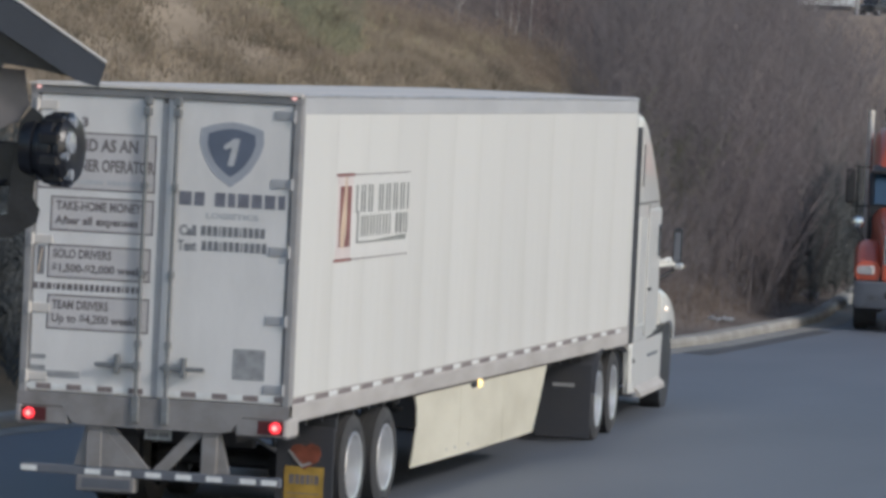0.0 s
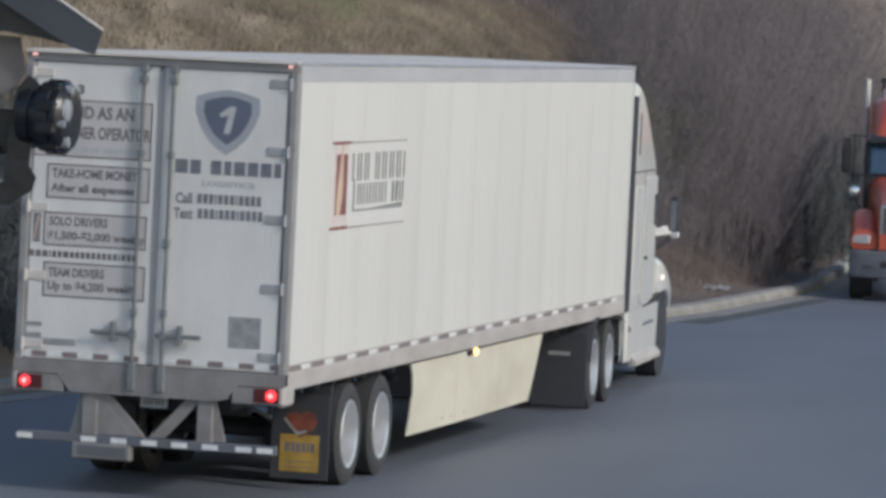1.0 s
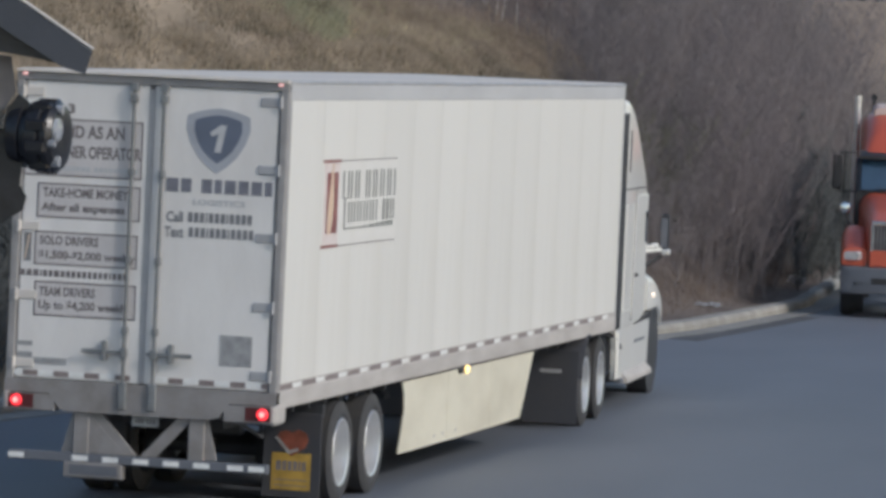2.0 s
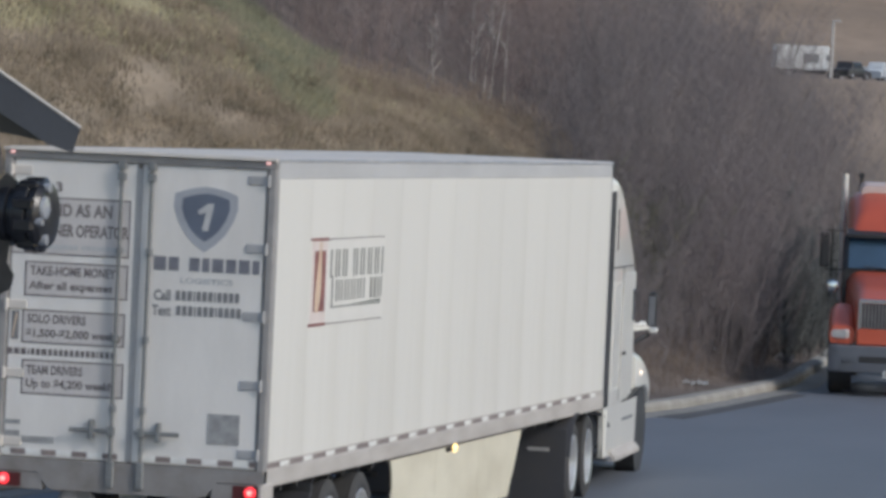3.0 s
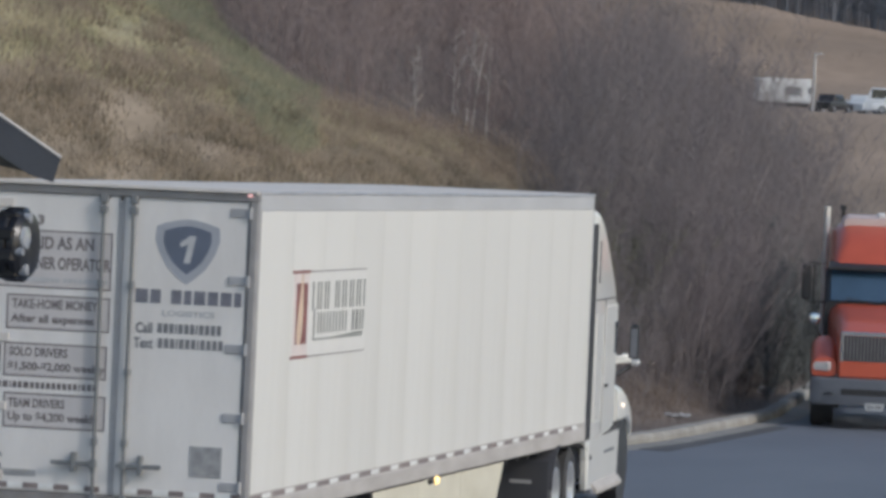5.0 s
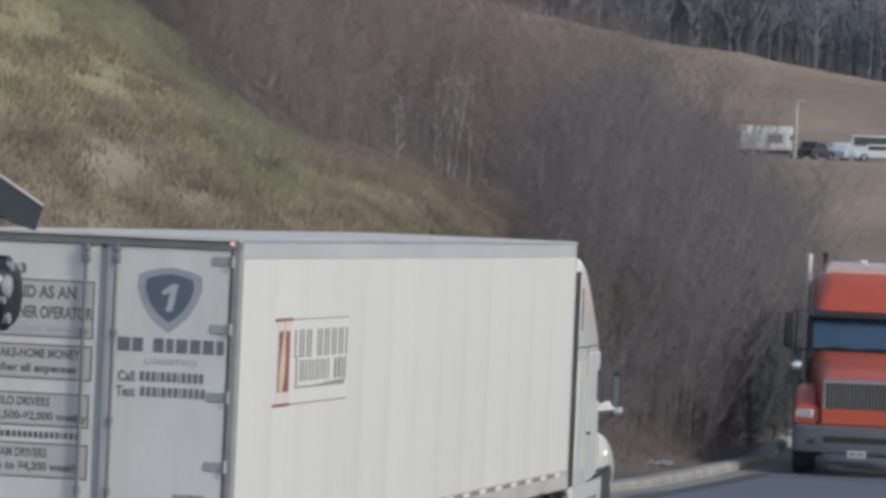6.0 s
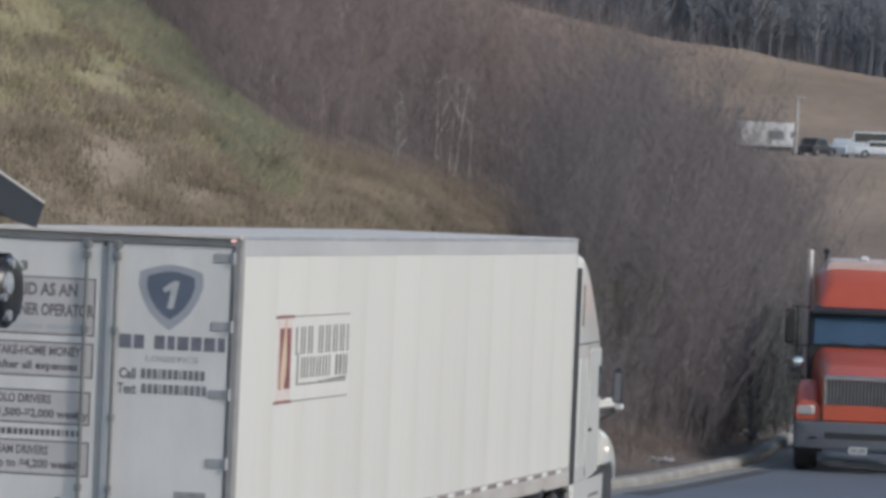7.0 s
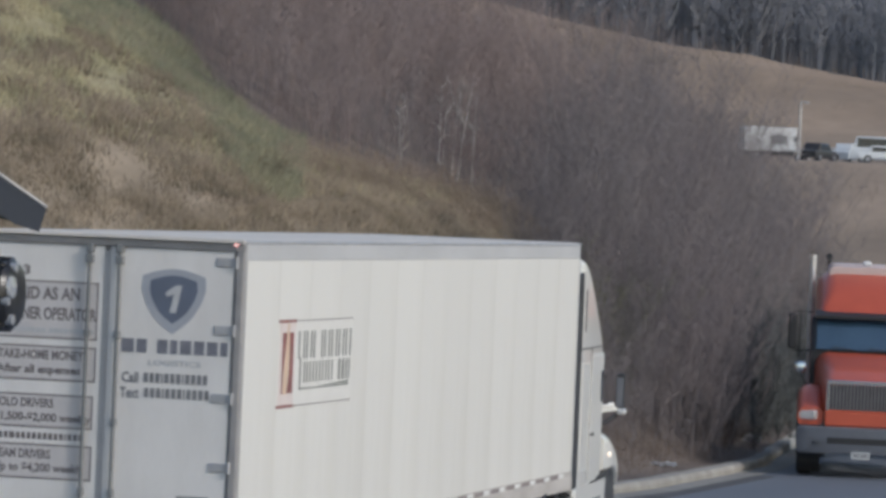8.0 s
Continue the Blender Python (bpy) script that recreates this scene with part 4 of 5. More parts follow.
    for yy in (2.66, 3.94):
        part("axle", rods(((-1.05, yy, 0.515), (1.05, yy, 0.515), 0.07)), "black", t)
        for s in (-1, 1):
            part("brake_drum", rods(((s * 0.66, yy, 0.515), (s * 0.46, yy, 0.515), 0.2), n=20), "black", t)
        for s in (-1, 1):
            wheel_mesh(t, s * 1.135, yy, s)
            wheel_mesh(t, s * 0.80, yy, s)
    for s in (-1, 1):
        a, b = (0.735, 1.30) if s > 0 else (-1.15, -0.62)
        fl = part("mudflap", boxes((a, b, 1.70, 1.716, 0.15 if s > 0 else 0.20, 0.96), bevel=0.006), "flap", t, "black rubber mudflap")
        part("flap_bracket", boxes((min(s * 0.5, a), max(s * 0.5, b), 1.72, 1.78, 0.93, 1.05)), "black", fl)
        if s < 0:
            continue
        ax = (a + b) / 2
        sign = part("flap_sign", boxes((ax - 0.19, ax + 0.19, 1.694, 1.702, 0.225, 0.575)), "yellow", fl, "yellow printed sign")
        part("sign_bar", boxes(*[(x0, x1, 1.690, 1.701, z0, z1) for x0, x1, z0, z1 in blocks((1, 0.8, 0.8, 0.8, 0.4, 0.8), ax - 0.145, ax + 0.145, 0.41, 0.50, 0.3)], (ax - 0.16, ax + 0.16, 1.691, 1.701, 0.315, 0.325), (ax - 0.16, ax + 0.16, 1.691, 1.701, 0.262, 0.272)), "inkbrown", sign)
        part("flap_emblem", prism(bmesh.new(), [(ax - 0.15, 0.72), (ax - 0.11, 0.64), (ax + 0.0, 0.545), (ax + 0.13, 0.63), (ax + 0.16, 0.70), (ax + 0.14, 0.77), (ax + 0.06, 0.80), (ax + 0.0, 0.77), (ax - 0.06, 0.79), (ax - 0.12, 0.77)], "y", 1.6915, 1.704), "orange", fl, "orange heart-like emblem")
        part("emblem_stroke", prism(bmesh.new(), [(ax - 0.17, 0.72), (ax - 0.145, 0.73), (ax - 0.02, 0.60), (ax + 0.06, 0.625), (ax + 0.07, 0.605), (ax - 0.03, 0.565)], "y", 1.6890, 1.704), "sticker", fl, "pale curved stroke")

    # rear underrun guard
    g = part("guard_bar", boxes((-1.235, 1.235, -0.03, 0.06, 0.508, 0.594), bevel=0.01), "bumper", t, "grey steel underrun bar")
    for k, xx in enumerate((-1.235, -0.62, -0.33, -0.04, 0.25, 0.54, 0.86, 1.06)):
        part("reflector", boxes((xx, xx + 0.15, -0.036, -0.029, 0.525, 0.575)), "tapewhite", g, "white reflective strip")
    for s, x in ((-1, -0.55), (1, 0.55)):
        part("guard_post", boxes((x - 0.075, x + 0.075, -0.02, 0.10, 0.58, 1.0), bevel=0.01), "steel", t)
        part("guard_brace", prism(bmesh.new(), [(x - s * 0.02, 1.0), (x - s * 0.16, 1.0), (-s * -0.02 , 0.60), (s * 0.17, 0.60)], "y", 0.0, 0.05), "steel", t)
        part("guard_gusset", prism(bmesh.new(), [(x + s * 0.07, 1.0), (x + s * 0.09, 0.98), (x + s * 0.19, 0.60), (x + s * 0.07, 0.60)], "y", 0.02, 0.06), "steel", t)
    part("guard_plate", prism(bmesh.new(), [(-0.475, 0.965), (-0.475, 0.60), (-0.12, 0.60), (-0.19, 0.67)], "y", -0.008, 0.012), "steel", t, "grey triangular gusset plate")
    part("step_box", boxes((-0.70, -0.14, -0.04, 0.10, 0.37, 0.515), bevel=0.012), "steel", t)
    part("step_face", boxes((-0.64, -0.18, -0.047, -0.038, 0.40, 0.49)), "bumper", t)
    part("plate", boxes((-0.11, 0.15, 0.125, 0.132, 0.865, 0.985)), "plate", t, "pale registration plate")
    part("plate_bar", boxes(*[(a, b, 0.121, 0.126, c, d) for a, b, c, d in blocks((1, 1, 1, 0, 1, 1, 1), -0.08, 0.12, 0.89, 0.93)]), "ink", t)
    tagged(bpy.data.objects["plate_bar"], kind="stuff")
    part("rear_hose", rods(((0.75, 0.3, 1.0), (0.85, 1.2, 0.75), 0.02), ((0.85, 1.2, 0.75), (0.7, 1.7, 0.9), 0.02)), "black", t)


build_trailer()


# ---- tractors ----
def build_white_tractor():
    t = thing("truck_tractor", "white sleeper-cab truck tractor coupled to the box trailer", "truck", pose(0, 15.1, 0, 0, 0, 3.5))
    part("frame_rails", boxes((-0.46, -0.38, -1.4, 6.4, 0.75, 1.0), (0.38, 0.46, -1.4, 6.4, 0.75, 1.0), (-0.5, 0.5, -0.5, 0.5, 1.0, 1.07)), "black", t)
    # cab and sleeper: sections from the back wall to the windscreen
    cabs = [ring(1.20, 1.02, 3.90, 0.06, 2.2, 0.10), ring(1.235, 1.02, 3.93, 0.06, 2.30, 0.12), ring(1.24, 1.02, 3.90, 0.06, 2.6, 0.12), ring(1.24, 1.02, 3.80, 0.06, 2.95, 0.12), ring(1.24, 1.02, 3.58, 0.06, 3.4, 0.12), ring(1.24, 1.02, 3.28, 0.06, 3.9, 0.12), ring(1.24, 1.02, 3.02, 0.06, 4.3, 0.12), ring(1.22, 1.02, 2.88, 0.06, 4.6, 0.12), ring(1.16, 1.02, 2.78, 0.06, 4.9, 0.14), ring(1.10, 1.05, 2.70, 0.06, 5.08, 0.14), ring(1.02, 1.10, 1.98, 0.06, 5.55, 0.10)]
    body = part("cab", loft(cabs), "cab", t, "white painted sleeper cab", smooth=True)
    for s in (-1, 1):
        part("cab_extender", boxes((min(s * 1.235, s * 1.262), max(s * 1.235, s * 1.262), 1.66, 2.22, 1.06, 3.74), bevel=0.01), "trim", t, "black cab side extender")
    part("roof_fairing_edge", boxes((1.225, 1.246, 2.62, 2.70, 3.0, 3.52)), "trim", body)
    part("cab_seam", boxes((1.236, 1.246, 2.3, 4.4, 2.775, 2.79), (1.238, 1.246, 3.38, 3.392, 1.1, 2.77)), "trim", body)
    door = part("cab_door", boxes((1.225, 1.250, 3.42, 4.62, 1.12, 2.70), bevel=0.02), "cab", t)
    part("door_window", boxes((1.238, 1.254, 4.36, 4.58, 2.06, 2.48), bevel=0.01), "glass", door, "dark side window")
    part("door_handle", boxes((1.25, 1.28, 3.50, 3.66, 1.66, 1.70), bevel=0.006), "trim", door)
    part("sleeper_panel", boxes((1.232, 1.247, 2.52, 3.25, 1.25, 2.60), bevel=0.02), "cab", t)
    part("windscreen", prism(bmesh.new(), [(4.93, 2.78), (5.10, 2.80), (5.60, 2.02), (5.45, 2.00)], "x", -0.95, 0.95), "glass", t, "dark windscreen")
    part("sun_visor", prism(bmesh.new(), [(4.85, 2.92), (5.25, 2.80), (5.25, 2.77), (4.85, 2.86)], "x", -1.0, 1.0), "cab", t)
    hood = [ring(1.03, 1.12, 1.98, 0.08, 5.45, 0.18), ring(1.06, 1.10, 1.86, 0.08, 5.8, 0.26), ring(1.14, 1.08, 1.66, 0.08, 6.15, 0.36), ring(1.12, 1.00, 1.55, 0.08, 6.6, 0.40), ring(1.0, 0.85, 1.42, 0.08, 7.0, 0.36), ring(0.82, 0.80, 1.25, 0.08, 7.18, 0.25)]
    hd = part("bonnet", loft(hood), "cab", t, "white rounded bonnet", smooth=True)
    for s in (-1, 1):
        fe = [ring(0.17, 1.14, 1.60, 0.05, 5.25, 0.10), ring(0.21, 1.14, 1.62, 0.05, 5.5, 0.16), ring(0.22, 1.16, 1.58, 0.05, 5.85, 0.20), ring(0.22, 1.12, 1.46, 0.05, 6.2, 0.18), ring(0.21, 1.02, 1.28, 0.05, 6.5, 0.12), ring(0.18, 0.90, 1.10, 0.04, 6.72, 0.08)]
        o = part("fender", loft(fe), "cab", t, "white rounded front fender", smooth=True)
        o.matrix_basis = pose(s * 1.045, 0, 0)
        # Solid black wedge stands in for the shade in the wheel-arch gap.
        part("arch_gap", prism(bmesh.new(), [(3.7, 1.055), (5.5, 1.065), (5.5, 1.15), (5.2, 1.135), (4.4, 1.085)], "x", min(s * 1.19, s * 1.258), max(s * 1.19, s * 1.258)), "trim", t)
        part("fairing_edge", boxes((min(s * 1.20, s * 1.262), max(s * 1.20, s * 1.262), 2.12, 2.30, 0.42, 1.03), bevel=0.025), "cab", t)
        part("arch_lining", rods(((s * 0.95, 5.95, 0.60), (s * 1.215, 5.95, 0.60), 0.60), n=28), "black", t)
        lamp = part("headlamp", loft([ring(0.16, 1.02, 1.34, 0.06, 0), ring(0.12, 1.06, 1.30, 0.05, 0.25)]), "headlamp", t, "clear headlamp", smooth=True)
        lamp.matrix_basis = pose(s * 0.98, 6.62, 0, 0, 0, -s * 28)
        part("side_fairing", prism(bmesh.new(), [(2.15, 0.42), (5.25, 0.40), (5.36, 1.06), (2.0, 1.04), (2.1, 0.8)], "x", min(s * 1.17, s * 1.235), max(s * 1.17, s * 1.235)), "cab", t, "white lower side fairing")
        part("step", boxes((min(s * 0.95, s * 1.26), max(s * 0.95, s * 1.26), 2.5, 5.2, 0.36, 0.42), bevel=0.01), "bumper", t)
        part("step_lip", prism(bmesh.new(), [(s * 1.225, 0.50), (s * 1.25, 0.47), (s * 1.315, 0.40), (s * 1.315, 0.35), (s * 1.225, 0.35)], "y", 2.75, 5.2), "rail", t, "grey flared side step")
        fm = part("marker_lamp", lathe([(0.032, 0), (0.030, 0.015), (0.018, 0.026), (0.0, 0.030)], 16), "fenderlamp", t, "lit pale fender lamp", smooth=True)
        fm.matrix_basis = pose(s * 1.252, 5.50, 1.35, 0, 0, 0 if s > 0 else 180)
        part("fairing_slot", boxes((min(s * 1.23, s * 1.239), max(s * 1.23, s * 1.239), 3.9, 4.9, 0.80, 0.84), bevel=0.002), "bumper", t)
        mi = part("mirror", loft([ring(0.055, 1.92, 2.38, 0.04, 0.0), ring(0.06, 1.90, 2.40, 0.05, 0.06), ring(0.045, 1.95, 2.35, 0.04, 0.14)]), "trim", t, "black door mirror", smooth=True)
        mi.matrix_basis = pose(s * 1.385, 5.32, 0.02)
        # Matt grey stands in for the dark surroundings this glass would reflect.
        part("mirror_glass", boxes((-0.042, 0.042, -0.006, 0.0, 1.96, 2.34), bevel=0.002), "bumper", mi)
        arm = part("mirror_arm", rods(((s * 1.12, 5.0, 1.92), (s * 1.36, 5.36, 1.95), 0.03), ((s * 1.12, 5.0, 1.99), (s * 1.30, 5.24, 1.98), 0.025)), "cab", t, "white mirror arm")
        part("mirror_brace", rods(((s * 1.12, 5.05, 1.70), (s * 1.34, 5.34, 1.86), 0.03)), "trim", t, "dark lower mirror brace")
        part("mirror_base", boxes((min(s * 1.36, s * 1.47), max(s * 1.36, s * 1.47), 5.26, 5.42, 1.88, 1.96), bevel=0.02), "rim", t, "bright mirror foot")
        part("mirror_cap", boxes((min(s * 1.235, s * 1.325), max(s * 1.235, s * 1.325), 5.18, 5.32, 1.96, 2.03), bevel=0.02), "tapewhite", t, "bright mirror arm cap")
        fl = part("mudflap", boxes((min(s * 0.62, s * 1.26), max(s * 0.62, s * 1.26), -1.42, -1.405, 0.10, 0.98), bevel=0.006), "flap", t, "black rubber mudflap")
        part("flap_weight", boxes((min(s * 0.80, s * 1.06), max(s * 0.80, s * 1.06), -1.432, -1.418, 0.70, 0.745), bevel=0.004), "alu", fl)
        arc = [radians(80 + 9 * k) for k in range(11)]
        part("quarter_fender", prism(bmesh.new(), [(-0.66 + 0.60 * math.cos(q), 0.53 + 0.60 * math.sin(q)) for q in arc] + [(-0.66 + 0.575 * math.cos(q), 0.53 + 0.575 * math.sin(q)) for q in reversed(arc)], "x", min(s * 0.65, s * 1.285), max(s * 0.65, s * 1.285)), "flap", t, "black arched quarter fender")
        for yy in (-0.66, 0.66):
            wheel_mesh(t, s * 1.12, yy, s)
            wheel_mesh(t, s * 0.79, yy, s)
        wheel_mesh(t, s * 1.07, 5.95, s, steer=True)
        part("fuel_tank", rods(((s * 0.86, 2.3, 0.72), (s * 0.86, 3.9, 0.72), 0.30), n=24), "alu", t)
    for yy in (-0.66, 0.66):
        part("axle", rods(((-1.0, yy, 0.515), (1.0, yy, 0.515), 0.09)), "black", t)
    part("bumper", loft([ring(1.14, 0.32, 0.86, 0.06, 6.5), ring(1.12, 0.32, 0.88, 0.08, 6.9), ring(0.95, 0.34, 0.84, 0.08, 7.2)]), "cab", t, smooth=True)
    part("grille", boxes((-0.62, 0.62, 7.15, 7.20, 0.86, 1.40), bevel=0.02), "trim", t)
    hose = bmesh.new()
    for a, b in (((0.5, 1.3, 1.25), (0.9, 1.75, 1.02)), ((0.9, 1.75, 1.02), (1.2, 2.05, 0.98)), ((1.2, 2.05, 0.98), (1.25, 2.35, 0.82))):
        rod(hose, a, b, 0.03)
    part("air_hose", hose, "black", t)


build_white_tractor()


def build_red_tractor():
    """Conventional tractor; local +y is its nose."""
    t = thing("truck_tractor", "red sleeper-cab truck with chrome grille parked by the kerb", "truck", pose(0.055, 51.28, 0, 0, 0, 188))
    part("frame_rails", boxes((-0.46, -0.38, -3.2, 6.2, 0.75, 1.0), (0.38, 0.46, -3.2, 6.2, 0.75, 1.0)), "black", t)
    cabs = [ring(0.88, 1.0, 3.48, 0.06, 0.6, 0.3), ring(0.91, 1.0, 3.57, 0.06, 1.0, 0.3), ring(0.91, 1.0, 3.61, 0.06, 2.6, 0.3), ring(0.86, 1.0, 3.55, 0.06, 3.3, 0.34), ring(0.85, 1.0, 3.28, 0.06, 3.75, 0.36), ring(0.86, 1.05, 2.92, 0.06, 4.15, 0.20), ring(0.86, 1.05, 2.80, 0.06, 4.25, 0.14)]
    part("cab", loft(cabs), "red", t, "red painted cab with raised roof", smooth=True)
    low = [ring(0.97, 1.05, 2.80, 0.06, 4.0, 0.10), ring(0.97, 1.05, 2.80, 0.06, 4.2, 0.10), ring(0.96, 1.05, 2.20, 0.06, 4.62, 0.10)]
    part("cowl", loft(low), "trim", t)
    part("roof_cap", loft([ring(0.72, 3.50, 3.73, 0.03, 2.0, 0.10), ring(0.72, 3.50, 3.75, 0.03, 2.8, 0.10), ring(0.68, 3.44, 3.68, 0.03, 3.25, 0.10)]), "sunlitcap", t, "roof cap in pale pink for the sun on its top", smooth=True)
    part("windscreen", prism(bmesh.new(), [(4.17, 2.76), (4.24, 2.78), (4.67, 2.20), (4.59, 2.18)], "x", -0.86, 0.86), "screen", t, "dark windscreen with the sky's reflection painted in blue")
    part("sun_visor", prism(bmesh.new(), [(4.10, 2.90), (4.42, 2.80), (4.42, 2.75), (4.12, 2.84)], "x", -0.90, 0.90), "trim", t, "dark sun visor")
    for xw in (-0.5, 0.15):
        part("wiper", rods(((xw, 4.70, 2.20), (xw + 0.42, 4.68, 2.24), 0.008)), "trim", t)
    hood = [ring(0.88, 1.15, 2.16, 0.08, 4.55, 0.24), ring(0.82, 1.10, 2.06, 0.08, 5.2, 0.30), ring(0.74, 1.05, 1.92, 0.08, 6.0, 0.26), ring(0.70, 1.0, 1.76, 0.08, 6.7, 0.20), ring(0.66, 0.98, 1.66, 0.08, 6.9, 0.14)]
    part("bonnet", loft(hood), "red", t, "red sloping bonnet", smooth=True)
    for s in (-1, 1):
        fe = [ring(0.20, 1.0, 1.35, 0.06, 5.0, 0.12), ring(0.24, 0.98, 1.58, 0.06, 5.4, 0.2), ring(0.25, 0.98, 1.60, 0.06, 5.9, 0.22), ring(0.25, 0.96, 1.46, 0.06, 6.4, 0.2), ring(0.22, 0.92, 1.22, 0.06, 6.85, 0.12)]
        o = part("fender", loft(fe), "red", t, smooth=True)
        o.matrix_basis = pose(s * 0.90, 0, 0)
        part("arch_lining", rods(((s * 0.72, 5.75, 0.60), (s * 1.12, 5.75, 0.60), 0.56), n=28), "black", t)
        lamp = part("headlamp", loft([ring(0.17, 0.99, 1.19, 0.06, 0), ring(0.14, 1.02, 1.16, 0.05, 0.12)]), "headlamp", t, "clear headlamp", smooth=True)
        lamp.matrix_basis = pose(s * 0.93, 6.78, 0, 0, 0, -s * 18)
        part("exhaust_pipe", rods(((s * 1.00, 0.75, 1.0), (s * 1.00, 0.75, 3.86), 0.062)), "rim", t, "bright chrome exhaust stack")
        part("side_tank", rods(((s * 0.86, 1.4, 0.68), (s * 0.86, 3.0, 0.68), 0.30), n=24), "alu", t)
        mi = part("mirror", boxes((s * 1.30 - 0.085, s * 1.30 + 0.085, 4.16, 4.26, 2.18, 2.82), bevel=0.03), "trim", t, "black door mirror")
        part("mirror_arm", rods(((s * 0.95, 4.1, 2.85), (s * 1.28, 4.22, 2.86), 0.016), ((s * 0.95, 4.1, 2.15), (s * 1.28, 4.22, 2.15), 0.016), ((s * 1.17, 4.2, 2.0), (s * 1.17, 4.2, 2.9), 0.014)), "trim", t)
        cm = part("convex_mirror", lathe([(0.0, 0.0), (0.08, 0.01), (0.115, 0.05), (0.10, 0.09), (0.0, 0.10)], 20), "chrome", t, "round bright convex mirror", smooth=True)
        cm.matrix_basis = pose(s * 1.13, 5.3, 1.87, 0, 0, -90)
        part("mirror_stay", rods(((s * 1.13, 5.35, 1.80), (s * 0.98, 5.4, 1.52), 0.014), ((s * 1.13, 5.35, 1.80), (s * 0.95, 5.1, 1.50), 0.012)), "trim", t)
        wheel_mesh(t, s * 0.99, 5.75, s, steer=True, lift=0.0)
        for yy in (-2.6, -1.28):
            wheel_mesh(t, s * 1.06, yy, s, lift=0.0)
            wheel_mesh(t, s * 0.74, yy, s, lift=0.0)
        part("step", boxes((min(s * 0.80, s * 1.14), max(s * 0.80, s * 1.14), 3.2, 4.6, 0.40, 0.80), bevel=0.02), "bumper", t)
    bump = [ring(1.13, 0.42, 0.90, 0.05, 6.72, 0.05), ring(1.13, 0.42, 0.90, 0.06, 6.95, 0.06), ring(0.95, 0.44, 0.88, 0.06, 7.05, 0.06)]
    part("bumper", loft(bump), "bumper", t, "grey painted bumper", smooth=True)
    part("bumper_slot", boxes((-0.60, 0.60, 7.03, 7.056, 0.60, 0.72), bevel=0.01), "trim", t)
    for s in (-1, 1):
        part("fog_lamp", boxes((s * 0.80 - 0.12, s * 0.80 + 0.12, 7.0, 7.05, 0.56, 0.66), bevel=0.02), "lens", t)
    part("plate", boxes((-0.165, 0.165, 7.056, 7.064, 0.35, 0.48)), "plate", t, "pale registration plate")
    part("plate_bar", boxes(*[(a, b, 7.063, 7.067, c, d) for a, b, c, d in blocks((1, 1, 1, 0, 1, 1, 1), -0.12, 0.12, 0.385, 0.445)]), "ink", t)
    gr = part("grille", boxes((-0.60, 0.60, 6.86, 6.92, 1.20, 1.66)), "mesh", t, "dark grille")
    part("grille_surround", boxes((-0.63, 0.63, 6.86, 6.95, 1.635, 1.72), (-0.64, -0.59, 6.86, 6.95, 1.18, 1.66), (0.59, 0.64, 6.86, 6.95, 1.18, 1.66), bevel=0.012), "chrome", gr, "chrome grille surround")
    for x in np.linspace(-0.55, 0.55, 19):
        part("grille_bar", boxes((x - 0.012, x + 0.012, 6.915, 6.935, 1.21, 1.635)), "trim", gr)
    part("apron", boxes((-0.66, 0.66, 6.80, 6.94, 0.90, 1.19), bevel=0.03), "red", t)
    part("roof_horn", rods(((0.7, 2.7, 3.56), (0.7, 2.7, 3.80), 0.03), ((0.7, 2.6, 3.84), (0.7, 2.95, 3.86), 0.06)), "trim", t)
    part("roof_beacon", boxes((-0.08, 0.08, 2.95, 3.1, 3.70, 3.80), bevel=0.03), "carwhite", t)
    for yy in (-2.6, -1.28):
        part("axle", rods(((-1.0, yy, 0.515), (1.0, yy, 0.515), 0.09)), "black", t)


build_red_tractor()


# ---- growing things ----
def strands(name, a, b, r, material, label, category, sides=3):
    """Many tapered strands in one mesh: from a to b, with radius r at the foot."""
    n = len(a)
    d = b - a
    up = np.where(np.abs(d[:, 2:3]) > 0.9 * np.linalg.norm(d, axis=1, keepdims=True), [[1.0, 0, 0]], [[0, 0, 1.0]])
    u = np.cross(d, up)
    u /= np.linalg.norm(u, axis=1, keepdims=True) + 1e-9
    v = np.cross(d, u)
    v /= np.linalg.norm(v, axis=1, keepdims=True) + 1e-9
    co = np.empty((n, sides + 1, 3))
    for k in range(sides):
        q = 2 * math.pi * k / sides
        co[:, k] = a + r[:, None] * (math.cos(q) * u + math.sin(q) * v)
    co[:, sides] = b
    base = np.arange(n)[:, None] * (sides + 1)
    tri = np.concatenate([np.stack([base[:, 0] + k, base[:, 0] + (k + 1) % sides, base[:, 0] + sides], -1) for k in range(sides)], 0) if sides > 2 else np.stack([base[:, 0], base[:, 0] + 1, base[:, 0] + 2], -1)
    me = bpy.data.meshes.new(name)
    me.vertices.add(n * (sides + 1))
    me.vertices.foreach_set("co", co.ravel())
    me.loops.add(len(tri) * 3)
    me.loops.foreach_set("vertex_index", tri.ravel().astype(np.int32))
    me.polygons.add(len(tri))
    me.polygons.foreach_set("loop_start", np.arange(0, len(tri) * 3, 3, dtype=np.int32))
    me.update(calc_edges=True)
    me.validate()
    me.materials.append(M[material])
    return tagged(new(name, me), label, category, kind="stuff")


rng = np.random.default_rng(7)


